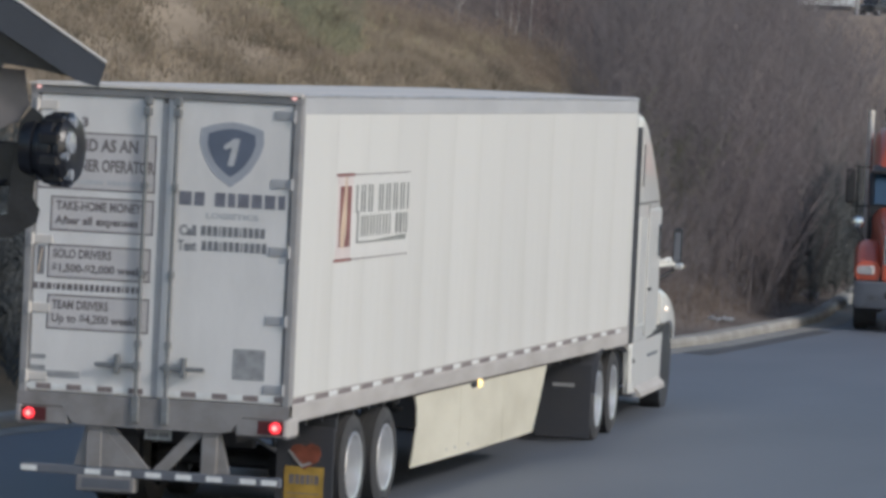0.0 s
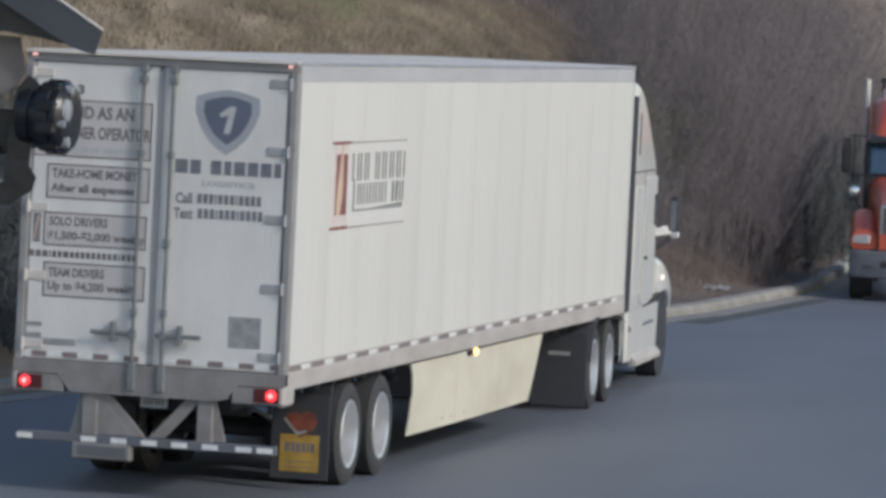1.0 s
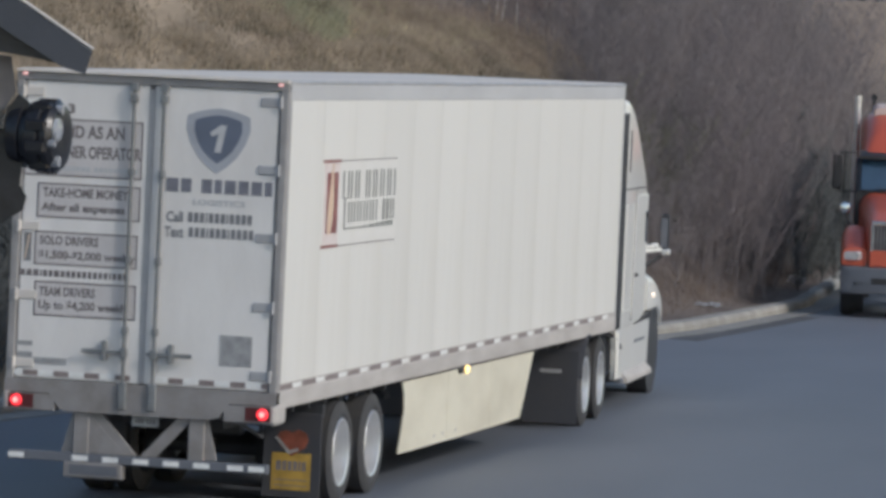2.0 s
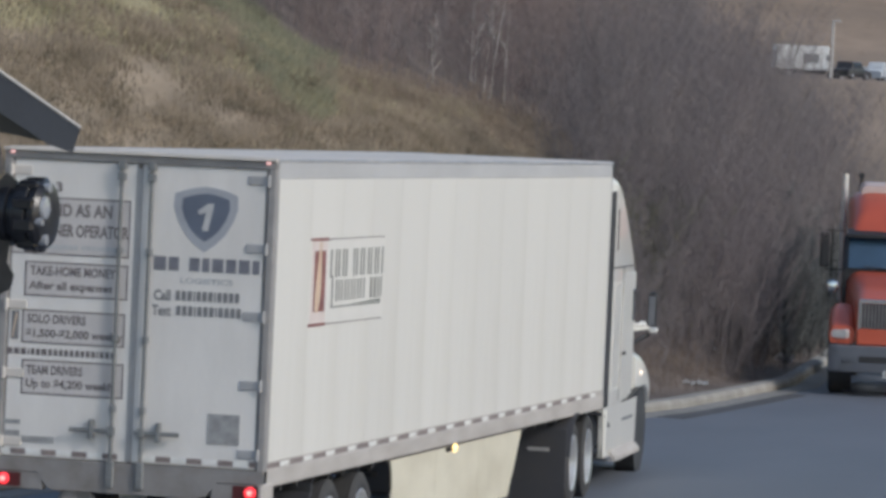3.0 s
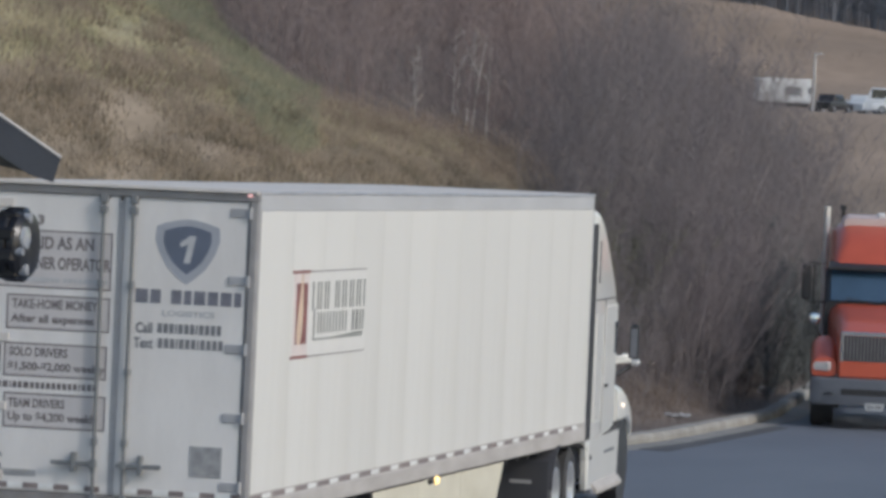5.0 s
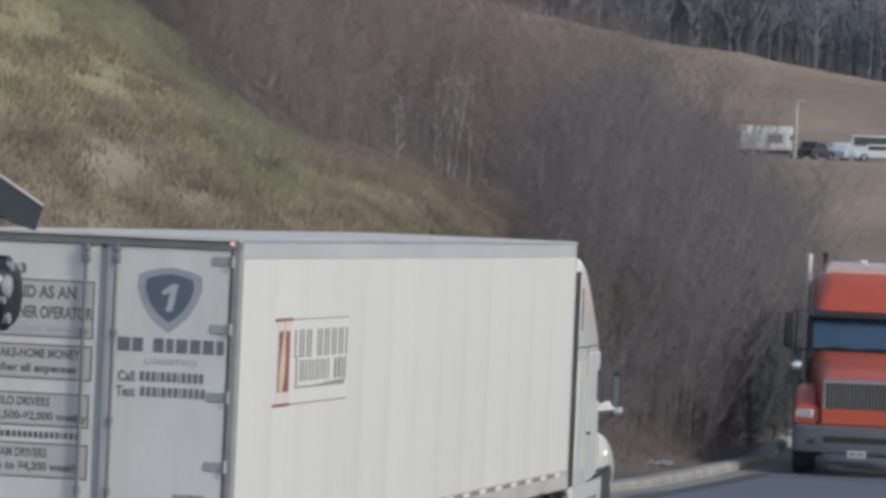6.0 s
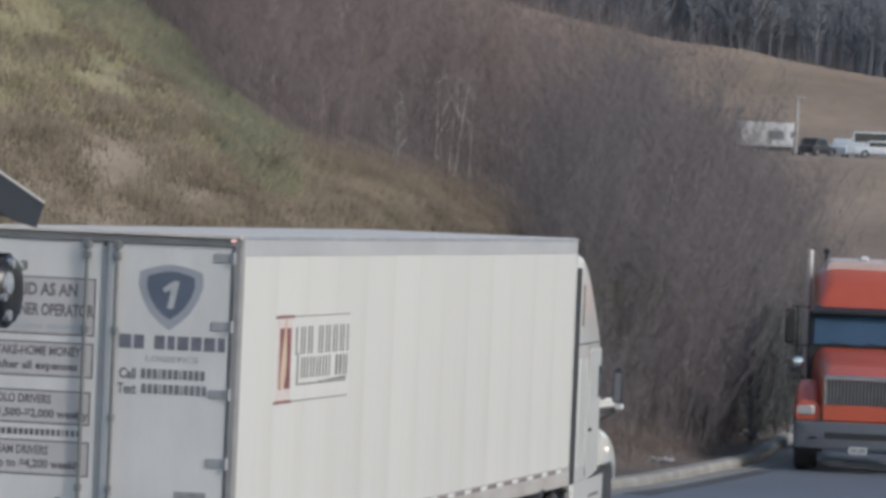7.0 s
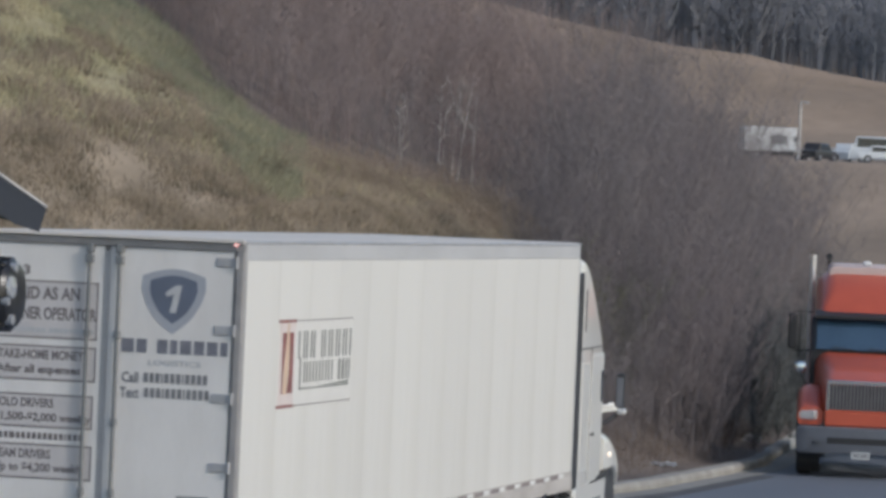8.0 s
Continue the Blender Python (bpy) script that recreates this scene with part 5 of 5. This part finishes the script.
def thicket(px, py, height, stems, twigs, spread=0.35, thick=0.016, lean=0.18, low=0.12):
    """Strands of bare multi-stemmed shrubs that stand at px, py: stems, side branches, twigs."""
    A, B, R = [], [], []
    for x, y, h in zip(px, py, height):
        z = float(land(x, y)) - 0.05
        k = stems
        foot = np.stack([x + rng.normal(0, spread, k), y + rng.normal(0, spread, k), np.full(k, z)], -1)
        hh = h * rng.uniform(0.55, 1.05, k)
        tilt = rng.normal(0, lean, (k, 2))
        bend = rng.normal(0, lean * 0.6, (k, 2))

        def on(i, s):
            s = np.asarray(s)
            return np.stack([foot[i, 0] + hh[i] * (tilt[i, 0] * s + bend[i, 0] * s * s), foot[i, 1] + hh[i] * (tilt[i, 1] * s + bend[i, 1] * s * s), foot[i, 2] + hh[i] * s * (1 - 0.05 * s)], -1)

        i = np.arange(k)
        for s0, s1 in ((0, 0.4), (0.34, 0.75), (0.66, 1.0)):
            A.append(on(i, np.full(k, s0)))
            B.append(on(i, np.full(k, s1 + 0.06)))
            R.append(np.full(k, thick * (1 - s0 * 0.75)) * hh / 4)
        i = rng.integers(0, k, twigs)
        s = rng.uniform(low, 0.98, twigs) ** 0.8
        a = on(i, s)
        ang = rng.uniform(0, 2 * math.pi, twigs)
        ln = hh[i] * rng.uniform(0.10, 0.30, twigs) * (1.15 - 0.6 * s)
        rise = rng.uniform(0.7, 1.8, twigs)
        d = np.stack([np.cos(ang), np.sin(ang), rise], -1)
        d /= np.linalg.norm(d, axis=1, keepdims=True)
        b = a + d * ln[:, None]
        A.append(a), B.append(b), R.append(np.full(twigs, thick * 0.36))
        m = twigs * 2
        j = rng.integers(0, twigs, m)
        f = rng.uniform(0.25, 0.95, m)
        a2 = a[j] + (b[j] - a[j]) * f[:, None]
        d2 = d[j] + rng.normal(0, 0.55, (m, 3))
        d2 /= np.linalg.norm(d2, axis=1, keepdims=True)
        A.append(a2), B.append(a2 + d2 * (ln[j] * rng.uniform(0.3, 0.7, m))[:, None]), R.append(np.full(m, thick * 0.24))
    return np.concatenate(A), np.concatenate(B), np.concatenate(R)


TUFT = (-9.9, 44.2)


def build_thicket():
    px, py, hs = [], [], []
    while len(px) < 620:
        x, y = -2 - 30 * rng.uniform(0, 1) ** 1.5, rng.uniform(39, 96)
        e = float(kerb_x(y)) - 0.9 - x
        if e < 0.15:
            continue
        s = bearing(x, y)
        near = np.interp(s, EDGE_B, EDGE_Y)
        if s > 0.1975 and y < near + rng.uniform(0, 1.5):
            continue
        if s < 0.128 or s > 0.33:
            continue
        h = rng.uniform(3.0, 5.6) * (0.55 + 0.45 * min(1, e / 1.5))
        # Heights change by sight line so the thicket's outline fits the camera's view.
        if s > 0.1975 and y < near + 4:
            h *= 0.6
        if 0.162 < s < 0.215:
            h *= 1.18
        if s < 0.150:
            h *= 0.78
        if 0.176 < s < 0.198 and y < 47.5:
            h *= 0.5
        px.append(x), py.append(y), hs.append(h)
    px, py, hs = np.array(px), np.array(py), np.array(hs)
    high = land(px, py) + 0.9 * ripple(px * 0.5, py * 0.5) > 4.6
    for pick, name, material, label in ((~high, "thicket", "twig", "dense thicket of bare grey shrubs low on the bank"), (high, "upper_thicket", "redtwig", "dense thicket of bare reddish-brown shrubs high on the bank")):
        a, b, r = thicket(px[pick], py[pick], hs[pick], 9, 265, thick=0.0115)
        strands(name, a, b, r, material, label, "shrubs")
    # dark brown weeds along the kerb, paler straw at the thicket's near edge
    for name, material, count, label in (("weeds", "straw", 190, "tangled dark brown weeds along the kerb"), ("straw_weeds", "palestraw", 260, "pale dry straw below the thicket")):
        px, py = [], []
        while len(px) < count:
            x, y = rng.uniform(-20, -1.6), rng.uniform(34, 75)
            e = float(kerb_x(y)) - 0.75 - x
            s = bearing(x, y)
            near = np.interp(s, EDGE_B, EDGE_Y)
            if (0 < e < 1.6 and s < 0.2 and y > 36) if material == "straw" else (e > 1 and near - 7 < y < near + 1 and 0.1975 < s < 0.255):
                px.append(x), py.append(y)
        a, b, r = thicket(px, py, rng.uniform(0.45, 1.05, count) * (1.0 if material == "straw" else 0.7), 14, 60, 0.30, 0.012, 0.35)
        strands(name, a, b, r, material, label, "weeds")
    # a few pale young trunks
    for (x, y, h, k) in ((-11.7, 70, 2.7, 4), (-12.1, 64.5, 2.3, 3), (-12.5, 70.5, 2.9, 3)):
        a, b, r = thicket([x], [y], [h], k, 14, 0.35, 0.052, 0.06)
        strands("young_trees", a, b, r, "birch", "pale bare young trees in the thicket", "trees")
    # dull green bush behind the white cab
    px, py = rng.normal(-4.0, 0.35, 9), rng.normal(46.6, 0.6, 9)
    a, b, r = thicket(px, py, rng.uniform(1.7, 2.9, 9), 8, 420, 0.45, 0.020, 0.3, 0.0)
    strands("evergreen_bush", a, b, r, "evergreen", "dull green bush beside the bare shrubs", "bush")
    # dark evergreen shrubs added to stand in for the shaded gap beside the truck
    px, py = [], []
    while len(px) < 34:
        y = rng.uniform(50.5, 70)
        x = EYE_PLAN[0] - rng.uniform(0.147, 0.1655) * (y - EYE_PLAN[1])
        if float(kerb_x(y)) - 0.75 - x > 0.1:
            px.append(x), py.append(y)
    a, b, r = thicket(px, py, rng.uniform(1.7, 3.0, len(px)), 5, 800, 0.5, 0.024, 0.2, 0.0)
    strands("evergreen_shrub", a, b, r, "shadegreen", "dark evergreen shrub added to fill the shaded gap behind the red truck", "shrub")
    # a dark hedge added along the camera's sight lines, filling the shaded strip beside the trailer
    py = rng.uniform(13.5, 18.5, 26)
    px = EYE_PLAN[0] - rng.uniform(0.314, 0.352, 26) * (py - EYE_PLAN[1])
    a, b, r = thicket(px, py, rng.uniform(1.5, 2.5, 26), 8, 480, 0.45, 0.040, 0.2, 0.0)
    strands("evergreen_hedge", a, b, r, "shadegreen", "dark hedge added to fill the shaded strip left of the trailer", "hedge")
    # scattered tufts, and one dark tuft high on the grass
    px, py = rng.uniform(-16, -6, 130), rng.uniform(34, 58, 130)
    a, b, r = thicket(px, py, rng.uniform(0.2, 0.45, 130), 16, 30, 0.22, 0.010, 0.5)
    strands("grass_tufts", a, b, r, "straw", "small brown tufts scattered over the grassy bank", "tufts")
    a, b, r = thicket([TUFT[0]], [TUFT[1]], [0.62], 50, 420, 0.2, 0.014, 0.5)
    strands("tuft", a, b, r, "tuftshade", "dark brown tuft on the grassy bank", "tuft")


def build_grass():
    n = 230000
    x, y = rng.uniform(-24, -4, n), rng.uniform(20, 74, n)
    e = kerb_x(y) - 0.75 - x
    s = bearing(x, y)
    near = np.interp(s, EDGE_B, EDGE_Y)
    keep = (e > 1.5) & (y < near + 1.0) & (s > 0.19) & (s < 0.36)
    clump = ripple(x * 1.9 + 3, y * 0.5) + rng.normal(0, 0.5, n)
    keep &= clump > -0.45
    x, y, clump = x[keep], y[keep], clump[keep]
    z = land(x, y) - 0.02
    a = np.stack([x, y, z], -1)
    h = rng.uniform(0.10, 0.26, len(x)) * (0.8 + 0.35 * np.clip(clump, -0.5, 1.5))
    d = np.stack([rng.normal(0.25, 0.45, len(x)), rng.normal(-0.15, 0.45, len(x)), np.ones(len(x))], -1)
    d /= np.linalg.norm(d, axis=1, keepdims=True)
    up = upper(x, y, rng.normal(0, 0.45, len(x)))
    for pick, name, material, label in ((~up, "grass", "grass", "dry tan grass low on the embankment"), (up, "upper_grass", "uppergrass", "yellow-green grass high on the embankment")):
        strands(name, a[pick], (a + d * h[:, None])[pick], np.full(pick.sum(), 0.011), material, label, "grass")
    # tussocks: low domes of longer blades, their shade put in as dark strands, drawn out along the slope
    k = 640
    tx, ty = rng.uniform(-22, -4.5, k), rng.uniform(28, 66, k)
    s = bearing(tx, ty)
    keep = (kerb_x(ty) - 0.75 - tx > 1.6) & (ty < np.interp(s, EDGE_B, EDGE_Y)) & (s > 0.19) & (s < 0.34)
    tx, ty = tx[keep], ty[keep]
    for name, material, count, tall, wide, label in (("tussock_blades", "grass", 110, 0.34, 0.26, "pale domed tussocks of dry grass"), ("tussock_thatch", "tuftshade", 90, 0.20, 0.30, "dark strands that paint the shade under the grass tussocks")):
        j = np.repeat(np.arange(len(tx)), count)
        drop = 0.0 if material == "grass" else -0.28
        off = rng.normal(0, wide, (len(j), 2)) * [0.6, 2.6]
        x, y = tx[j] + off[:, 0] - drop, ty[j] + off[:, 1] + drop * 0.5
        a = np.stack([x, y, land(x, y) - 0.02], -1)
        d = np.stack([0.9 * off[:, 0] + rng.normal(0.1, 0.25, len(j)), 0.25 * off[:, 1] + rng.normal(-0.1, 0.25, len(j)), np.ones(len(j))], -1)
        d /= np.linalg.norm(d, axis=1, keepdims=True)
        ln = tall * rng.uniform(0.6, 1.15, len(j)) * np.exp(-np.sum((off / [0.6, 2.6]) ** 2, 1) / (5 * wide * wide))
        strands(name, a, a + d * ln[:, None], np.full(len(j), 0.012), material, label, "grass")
    # a greener band of longer grass just below the thicket
    m = 30000
    s = 0.250 + 0.075 * rng.uniform(0, 1, m) ** 1.15
    y = np.interp(s, EDGE_B, EDGE_Y) - 11.0 * rng.uniform(0, 1, m) ** 1.5 + 1.4
    x = EYE_PLAN[0] - s * (y - EYE_PLAN[1])
    a = np.stack([x, y, land(x, y) - 0.02], -1)
    d = np.stack([rng.normal(0.2, 0.4, m), rng.normal(-0.1, 0.4, m), np.ones(m)], -1)
    d /= np.linalg.norm(d, axis=1, keepdims=True)
    strands("green_grass", a, a + d * rng.uniform(0.15, 0.4, m)[:, None], np.full(m, 0.012), "greengrass", "greener grass along the edge of the thicket", "grass")


def build_far_forest():
    n = 3600
    x, y = rng.uniform(-190, -10, n), 512 + 130 * rng.uniform(0, 1, n) ** 1.6
    z = land(x, y) - 0.3
    h = rng.uniform(9, 17, n)
    a = np.stack([x, y, z], -1)
    b = a + np.stack([rng.normal(0, 0.5, n), rng.normal(0, 0.5, n), h], -1)
    A, B, R = [a], [b], [np.full(n, 0.11)]
    m = n * 30
    j = rng.integers(0, n, m)
    f = rng.uniform(0.15, 0.95, m)
    p = a[j] + (b[j] - a[j]) * f[:, None]
    ang = rng.uniform(0, 2 * math.pi, m)
    d = np.stack([np.cos(ang), np.sin(ang), rng.uniform(0.6, 1.6, m)], -1)
    A.append(p), B.append(p + d * (rng.uniform(1.0, 2.6, m) * (1.2 - f))[:, None]), R.append(np.full(m, 0.085))
    strands("far_forest", np.concatenate(A), np.concatenate(B), np.concatenate(R), "forest", "bare winter woods on the far ridge, haze put into their colour", "forest")
    gx, gy = rng.normal(-88, 9, 60), rng.normal(468, 16, 60)
    a, b, r = thicket(gx, gy, rng.uniform(0.8, 1.6, 60), 12, 60, 1.3, 0.12, 0.5)
    strands("golden_clumps", a, b, r, "grass", "pale golden grass clumps on the far hillside", "grass")
    px, py = rng.uniform(-110, -30, 120), rng.uniform(330, 505, 120)
    keep = (py < 380) | (py > 425)
    a, b, r = thicket(px[keep], py[keep], rng.uniform(0.6, 1.5, keep.sum()), 14, 60, 1.6, 0.05, 0.5)
    strands("far_scrub", a, b, r, "palestraw", "scattered brown scrub on the far hillside", "scrub")


build_thicket()
build_grass()
build_far_forest()


# ---- the upper road, far off ----
def build_vehicle(name, label, category, m, paint, length, width, height, kind):
    """A far vehicle: body, cabin, windows, wheels. Local +x is its nose."""
    t = thing(name, label, category, m)
    if kind == "box":
        part("cargo_box", boxes((-length / 2, length / 2 - 1.9, -width / 2, width / 2, 0.75, height), bevel=0.05), paint, t)
        part("chassis", boxes((-length / 2 + 0.3, length / 2 - 2.0, -0.5, 0.5, 0.4, 0.75)), "black", t)
        part("side_panel", boxes((-0.9, 0.5, -width / 2 - 0.012, -width / 2, 1.35, 2.15)), "ink", t)
        part("side_panel", boxes((1.1, 1.4, -width / 2 - 0.012, -width / 2, 1.6, 2.1)), "ink", t)
    else:
        low = 0.62 * height if kind == "car" else 0.58 * height
        part("body", loft([[(p[1], p[0], p[2]) for p in ring(width / 2, 0.3, z, 0.1, xx, 0.12)] for xx, z in ((-length / 2, low * 0.9), (-length / 2 + 0.3, low), (length / 2 - 0.9, low), (length / 2, low * 0.78))]), paint, t, smooth=True)
        x0, x1 = (-length * 0.32, length * 0.20) if kind == "car" else (-length * 0.05, length * 0.25)
        if kind == "van":
            x0 = -length * 0.46
        part("cabin", loft([[(p[1], p[0], p[2]) for p in ring(width / 2 - 0.12, low - 0.05, z, 0.05, xx, 0.12)] for xx, z in ((x0, low + 0.1), (x0 + 0.35, height), (x1 - 0.4, height), (x1 + 0.3, low + 0.05))]), paint, t, smooth=True)
        part("side_windows", boxes((x0 + 0.4, x1 - 0.35, -width / 2 + 0.09, width / 2 - 0.09, low + 0.06, height - 0.13), bevel=0.02), "glass", t)
    for sx in (-1, 1):
        for sy in (-1, 1):
            w = part("wheel", rods(((0, -0.11, 0), (0, 0.11, 0), 0.34), n=18), "rubber", t)
            w.matrix_basis = pose(sx * length * 0.31, sy * (width / 2 - 0.10), 0.34)
            part("rim", rods(((0, -0.118, 0), (0, 0.118, 0), 0.2), n=14), "alu", w)
    return t


def build_far_road():
    bm = bmesh.new()
    prism(bm, [(-140, 389), (40, 389), (40, 411), (-140, 411)], "z", 9.50, 9.60)
    part("upper_road", bm, "asphalt")
    tagged(bpy.data.objects["upper_road"], "distant asphalt parking strip on the hillside", "road", kind="structure")
    z = 9.60
    build_vehicle("cargo_trailer", "white box trailer parked on the upper road", "trailer", pose(-55.05, 399, z, 0, 0, 20), "carwhite", 6.6, 2.3, 2.85, "box")
    build_vehicle("parked_car", "dark car parked on the upper road", "car", pose(-51.35, 398, z, 0, 0, 72), "cardark", 4.5, 1.8, 1.6, "car")
    build_vehicle("parked_car", "white car parked on the upper road", "car", pose(-49.2, 402, z, 0, 0, 75), "carwhite", 4.4, 1.8, 1.7, "car")
    build_vehicle("delivery_van", "white van parked on the upper road", "van", pose(-45.6, 397, z, 0, 0, 8), "carwhite", 5.6, 2.0, 2.3, "van")
    build_vehicle("parked_car", "pale car parked beside the van", "car", pose(-45.0, 393.5, z, 0, 0, 10), "carwhite", 4.5, 1.8, 1.5, "car")
    for x, y in ((-52.45, 394), (-44.4, 403)):
        p = thing("street_lamp", "slim grey street lamp on the upper road", "street lamp", pose(x, y, z), group="street lamps")
        part("pole", rods(((0, 0, 0), (0, 0, 5.05), 0.15, 0.11)), "post", p)
        part("arm", rods(((0, 0, 5.0), (0.3, 0, 5.04), 0.06)), "post", p)
        part("lamp_head", boxes((0.2, 0.66, -0.16, 0.16, 4.92, 5.08), bevel=0.05), "post", p)
    rail = thing("guard_rail", "pale guard rail along the upper road", "guard rail")
    part("rail", boxes((-54, -30, 410.3, 410.4, z + 1.15, z + 1.4)), "post", rail)
    for x in np.arange(-54, -30, 4.0):
        part("rail_post", boxes((x, x + 0.15, 410.4, 410.5, z - 0.1, z + 1.4)), "post", rail)


build_far_road()


# ---- litter at the kerb ----
def build_litter():
    def scrap(x, y, lift, size, turn, label):
        bm = bmesh.new()
        k = 6
        grid = [[bm.verts.new(((i / k - 0.5) * size[0], (j / 3 - 0.5) * size[1], size[2] * (0.5 + 0.5 * math.sin(i * 2.3 + j * 1.7)))) for i in range(k + 1)] for j in range(4)]
        for j in range(3):
            for i in range(k):
                bm.faces.new((grid[j][i], grid[j][i + 1], grid[j + 1][i + 1], grid[j + 1][i]))
        bmesh.ops.solidify(bm, geom=bm.faces, thickness=0.01)
        o = part("litter", bm, "litter", None, label, smooth=True)
        o.matrix_basis = pose(x, y, lift, 12, 0, turn)
        tagged(o, label, "litter", "litter along the kerb")
    for x, y, size, turn in ((-2.12, 42.4, (0.46, 0.20, 0.05), 20), (-2.96, 49.4, (0.12, 0.12, 0.30), 80), (-3.84, 60.0, (0.30, 0.22, 0.26), 35), (-3.60, 58.7, (0.24, 0.2, 0.12), 60), (-3.68, 66.6, (0.34, 0.3, 0.12), 10), (-2.72, 57.0, (0.34, 0.24, 0.22), 0), (-2.22, 52.8, (0.30, 0.22, 0.16), 50)):
        scrap(x, y, max(0.165, float(land(x, y)) + 0.02), size, turn, "crumpled pale plastic scrap by the kerb")


build_litter()


# ---- mast with a work light in the yard ----
def build_work_light():
    """Steel mast in the yard: a folded sheet visor, a ribbed black lamp housing, a bracket. Local x runs along the
    visor. Placed and shaped to fit the camera's view.
    """
    # Set ten metres out along one of the camera's sight lines.
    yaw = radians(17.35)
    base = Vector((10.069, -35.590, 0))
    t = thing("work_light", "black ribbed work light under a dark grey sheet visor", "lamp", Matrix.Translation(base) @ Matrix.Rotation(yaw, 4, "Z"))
    Z0 = 4.379

    def at(u, v):
        """From picture positions (right, down) in the camera's opening view to metres in its own plane."""
        a, b = (u - 100) / 907.0, (200 - v) / 907.0
        c, s = math.cos(radians(2.685)), math.sin(radians(2.685))
        return (a * c - b * s, Z0 + a * s + b * c)

    xm, zm = at(-48, 300)
    part("mast", rods(((xm, 0.09, 0), (xm, 0.09, Z0 + 0.09), 0.045), n=20), "rod", t, "grey steel mast")
    part("mast_foot", boxes((xm - 0.15, xm + 0.15, -0.06, 0.24, 0, 0.02), bevel=0.004), "visor", t)
    vis = bmesh.new()
    outline = [at(-120, -110), at(18, -8), at(188, 112), at(174, 156), at(132, 142), at(-20, 42), at(-120, -30)]
    prism(vis, outline, "y", -0.02, 0.012)
    part("visor_side", vis, "visor", t, "dark grey folded sheet visor")
    und = bmesh.new()
    prism(und, [at(-120, -50), at(-20, 40), at(130, 138), at(80, 126), at(20, 115), at(-120, 108)], "y", -0.004, 0.30)
    part("visor_underside", und, "gloss", t)
    part("visor_lip", rods(((at(18, -8)[0], -0.02, at(18, -8)[1]), (at(188, 112)[0], -0.02, at(188, 112)[1]), 0.0035), ((at(-120, -110)[0], -0.02, at(-120, -110)[1]), (at(18, -8)[0], -0.02, at(18, -8)[1]), 0.0035)), "post", t, "pale folded edge")
    # ribbed housing, axis along x
    cx, cz = at(100, 265)
    prof = [(0.0, -0.055), (0.060, -0.054)]
    prof += [(0.062, -0.050), (0.064, -0.030), (0.058, -0.026), (0.058, -0.018), (0.068, -0.014), (0.071, 0.000), (0.069, 0.012), (0.064, 0.016), (0.069, 0.020), (0.070, 0.032), (0.062, 0.042), (0.045, 0.046), (0.0, 0.042)]
    h = part("lamp_housing", lathe(prof, 28), "gloss", t, "glossy black ribbed lamp housing", smooth=True)
    h.matrix_basis = pose(cx - 0.004, 0.02, cz, 0, 0, -20)
    lens = part("lens", lathe([(0.024, 0.047), (0.021, 0.053), (0.0, 0.056)], 18), "lens", h, "small pale lens", smooth=True)
    lens.matrix_basis = pose(-0.004, -0.034, 0.014)
    # Pale bolt heads put the black housing's glints into colour.
    for yy, zz, r in ((-0.03, -0.048, 0.011), (-0.02, 0.053, 0.010), (-0.058, -0.012, 0.008)):
        part("bolt", rods(((0.036, yy, zz), (0.05, yy, zz), r)), "lens", h)
    for k in range(9):
        a = 2 * math.pi * k / 9
        part("lug", boxes((-0.012, 0.034, 0.060 * math.cos(a) - 0.014, 0.060 * math.cos(a) + 0.014, 0.060 * math.sin(a) - 0.014, 0.060 * math.sin(a) + 0.014), bevel=0.006), "gloss", h)
    # yoke and bracket back to the mast
    yoke = bmesh.new()
    prism(yoke, [at(58, 190), at(76, 205), at(58, 350), at(70, 372), at(64, 395), at(20, 420), at(-80, 420), at(-80, 385), at(12, 378), at(20, 300), at(36, 215)], "y", 0.0, 0.05)
    part("yoke", yoke, "gloss", t, "black cast yoke")
    part("bracket", boxes((xm, at(40, 240)[0], 0.035, 0.065, at(0, 330)[1], at(0, 250)[1]), bevel=0.004), "gloss", t)
    part("head_plate", prism(bmesh.new(), [at(-70, 116), at(44, 124), at(52, 188), at(34, 214), at(-70, 262)], "y", 0.055, 0.08), "headplate", t, "dull brownish-grey head plate")
    part("visor_arm", rods(((xm, 0.09, Z0 + 0.03), (at(10, 60)[0], 0.02, at(10, 60)[1]), 0.02)), "visor", t)
    part("cable", rods(((at(40, 300)[0], 0.06, at(40, 300)[1]), (xm, 0.0, at(0, 360)[1]), 0.006)), "gloss", t)


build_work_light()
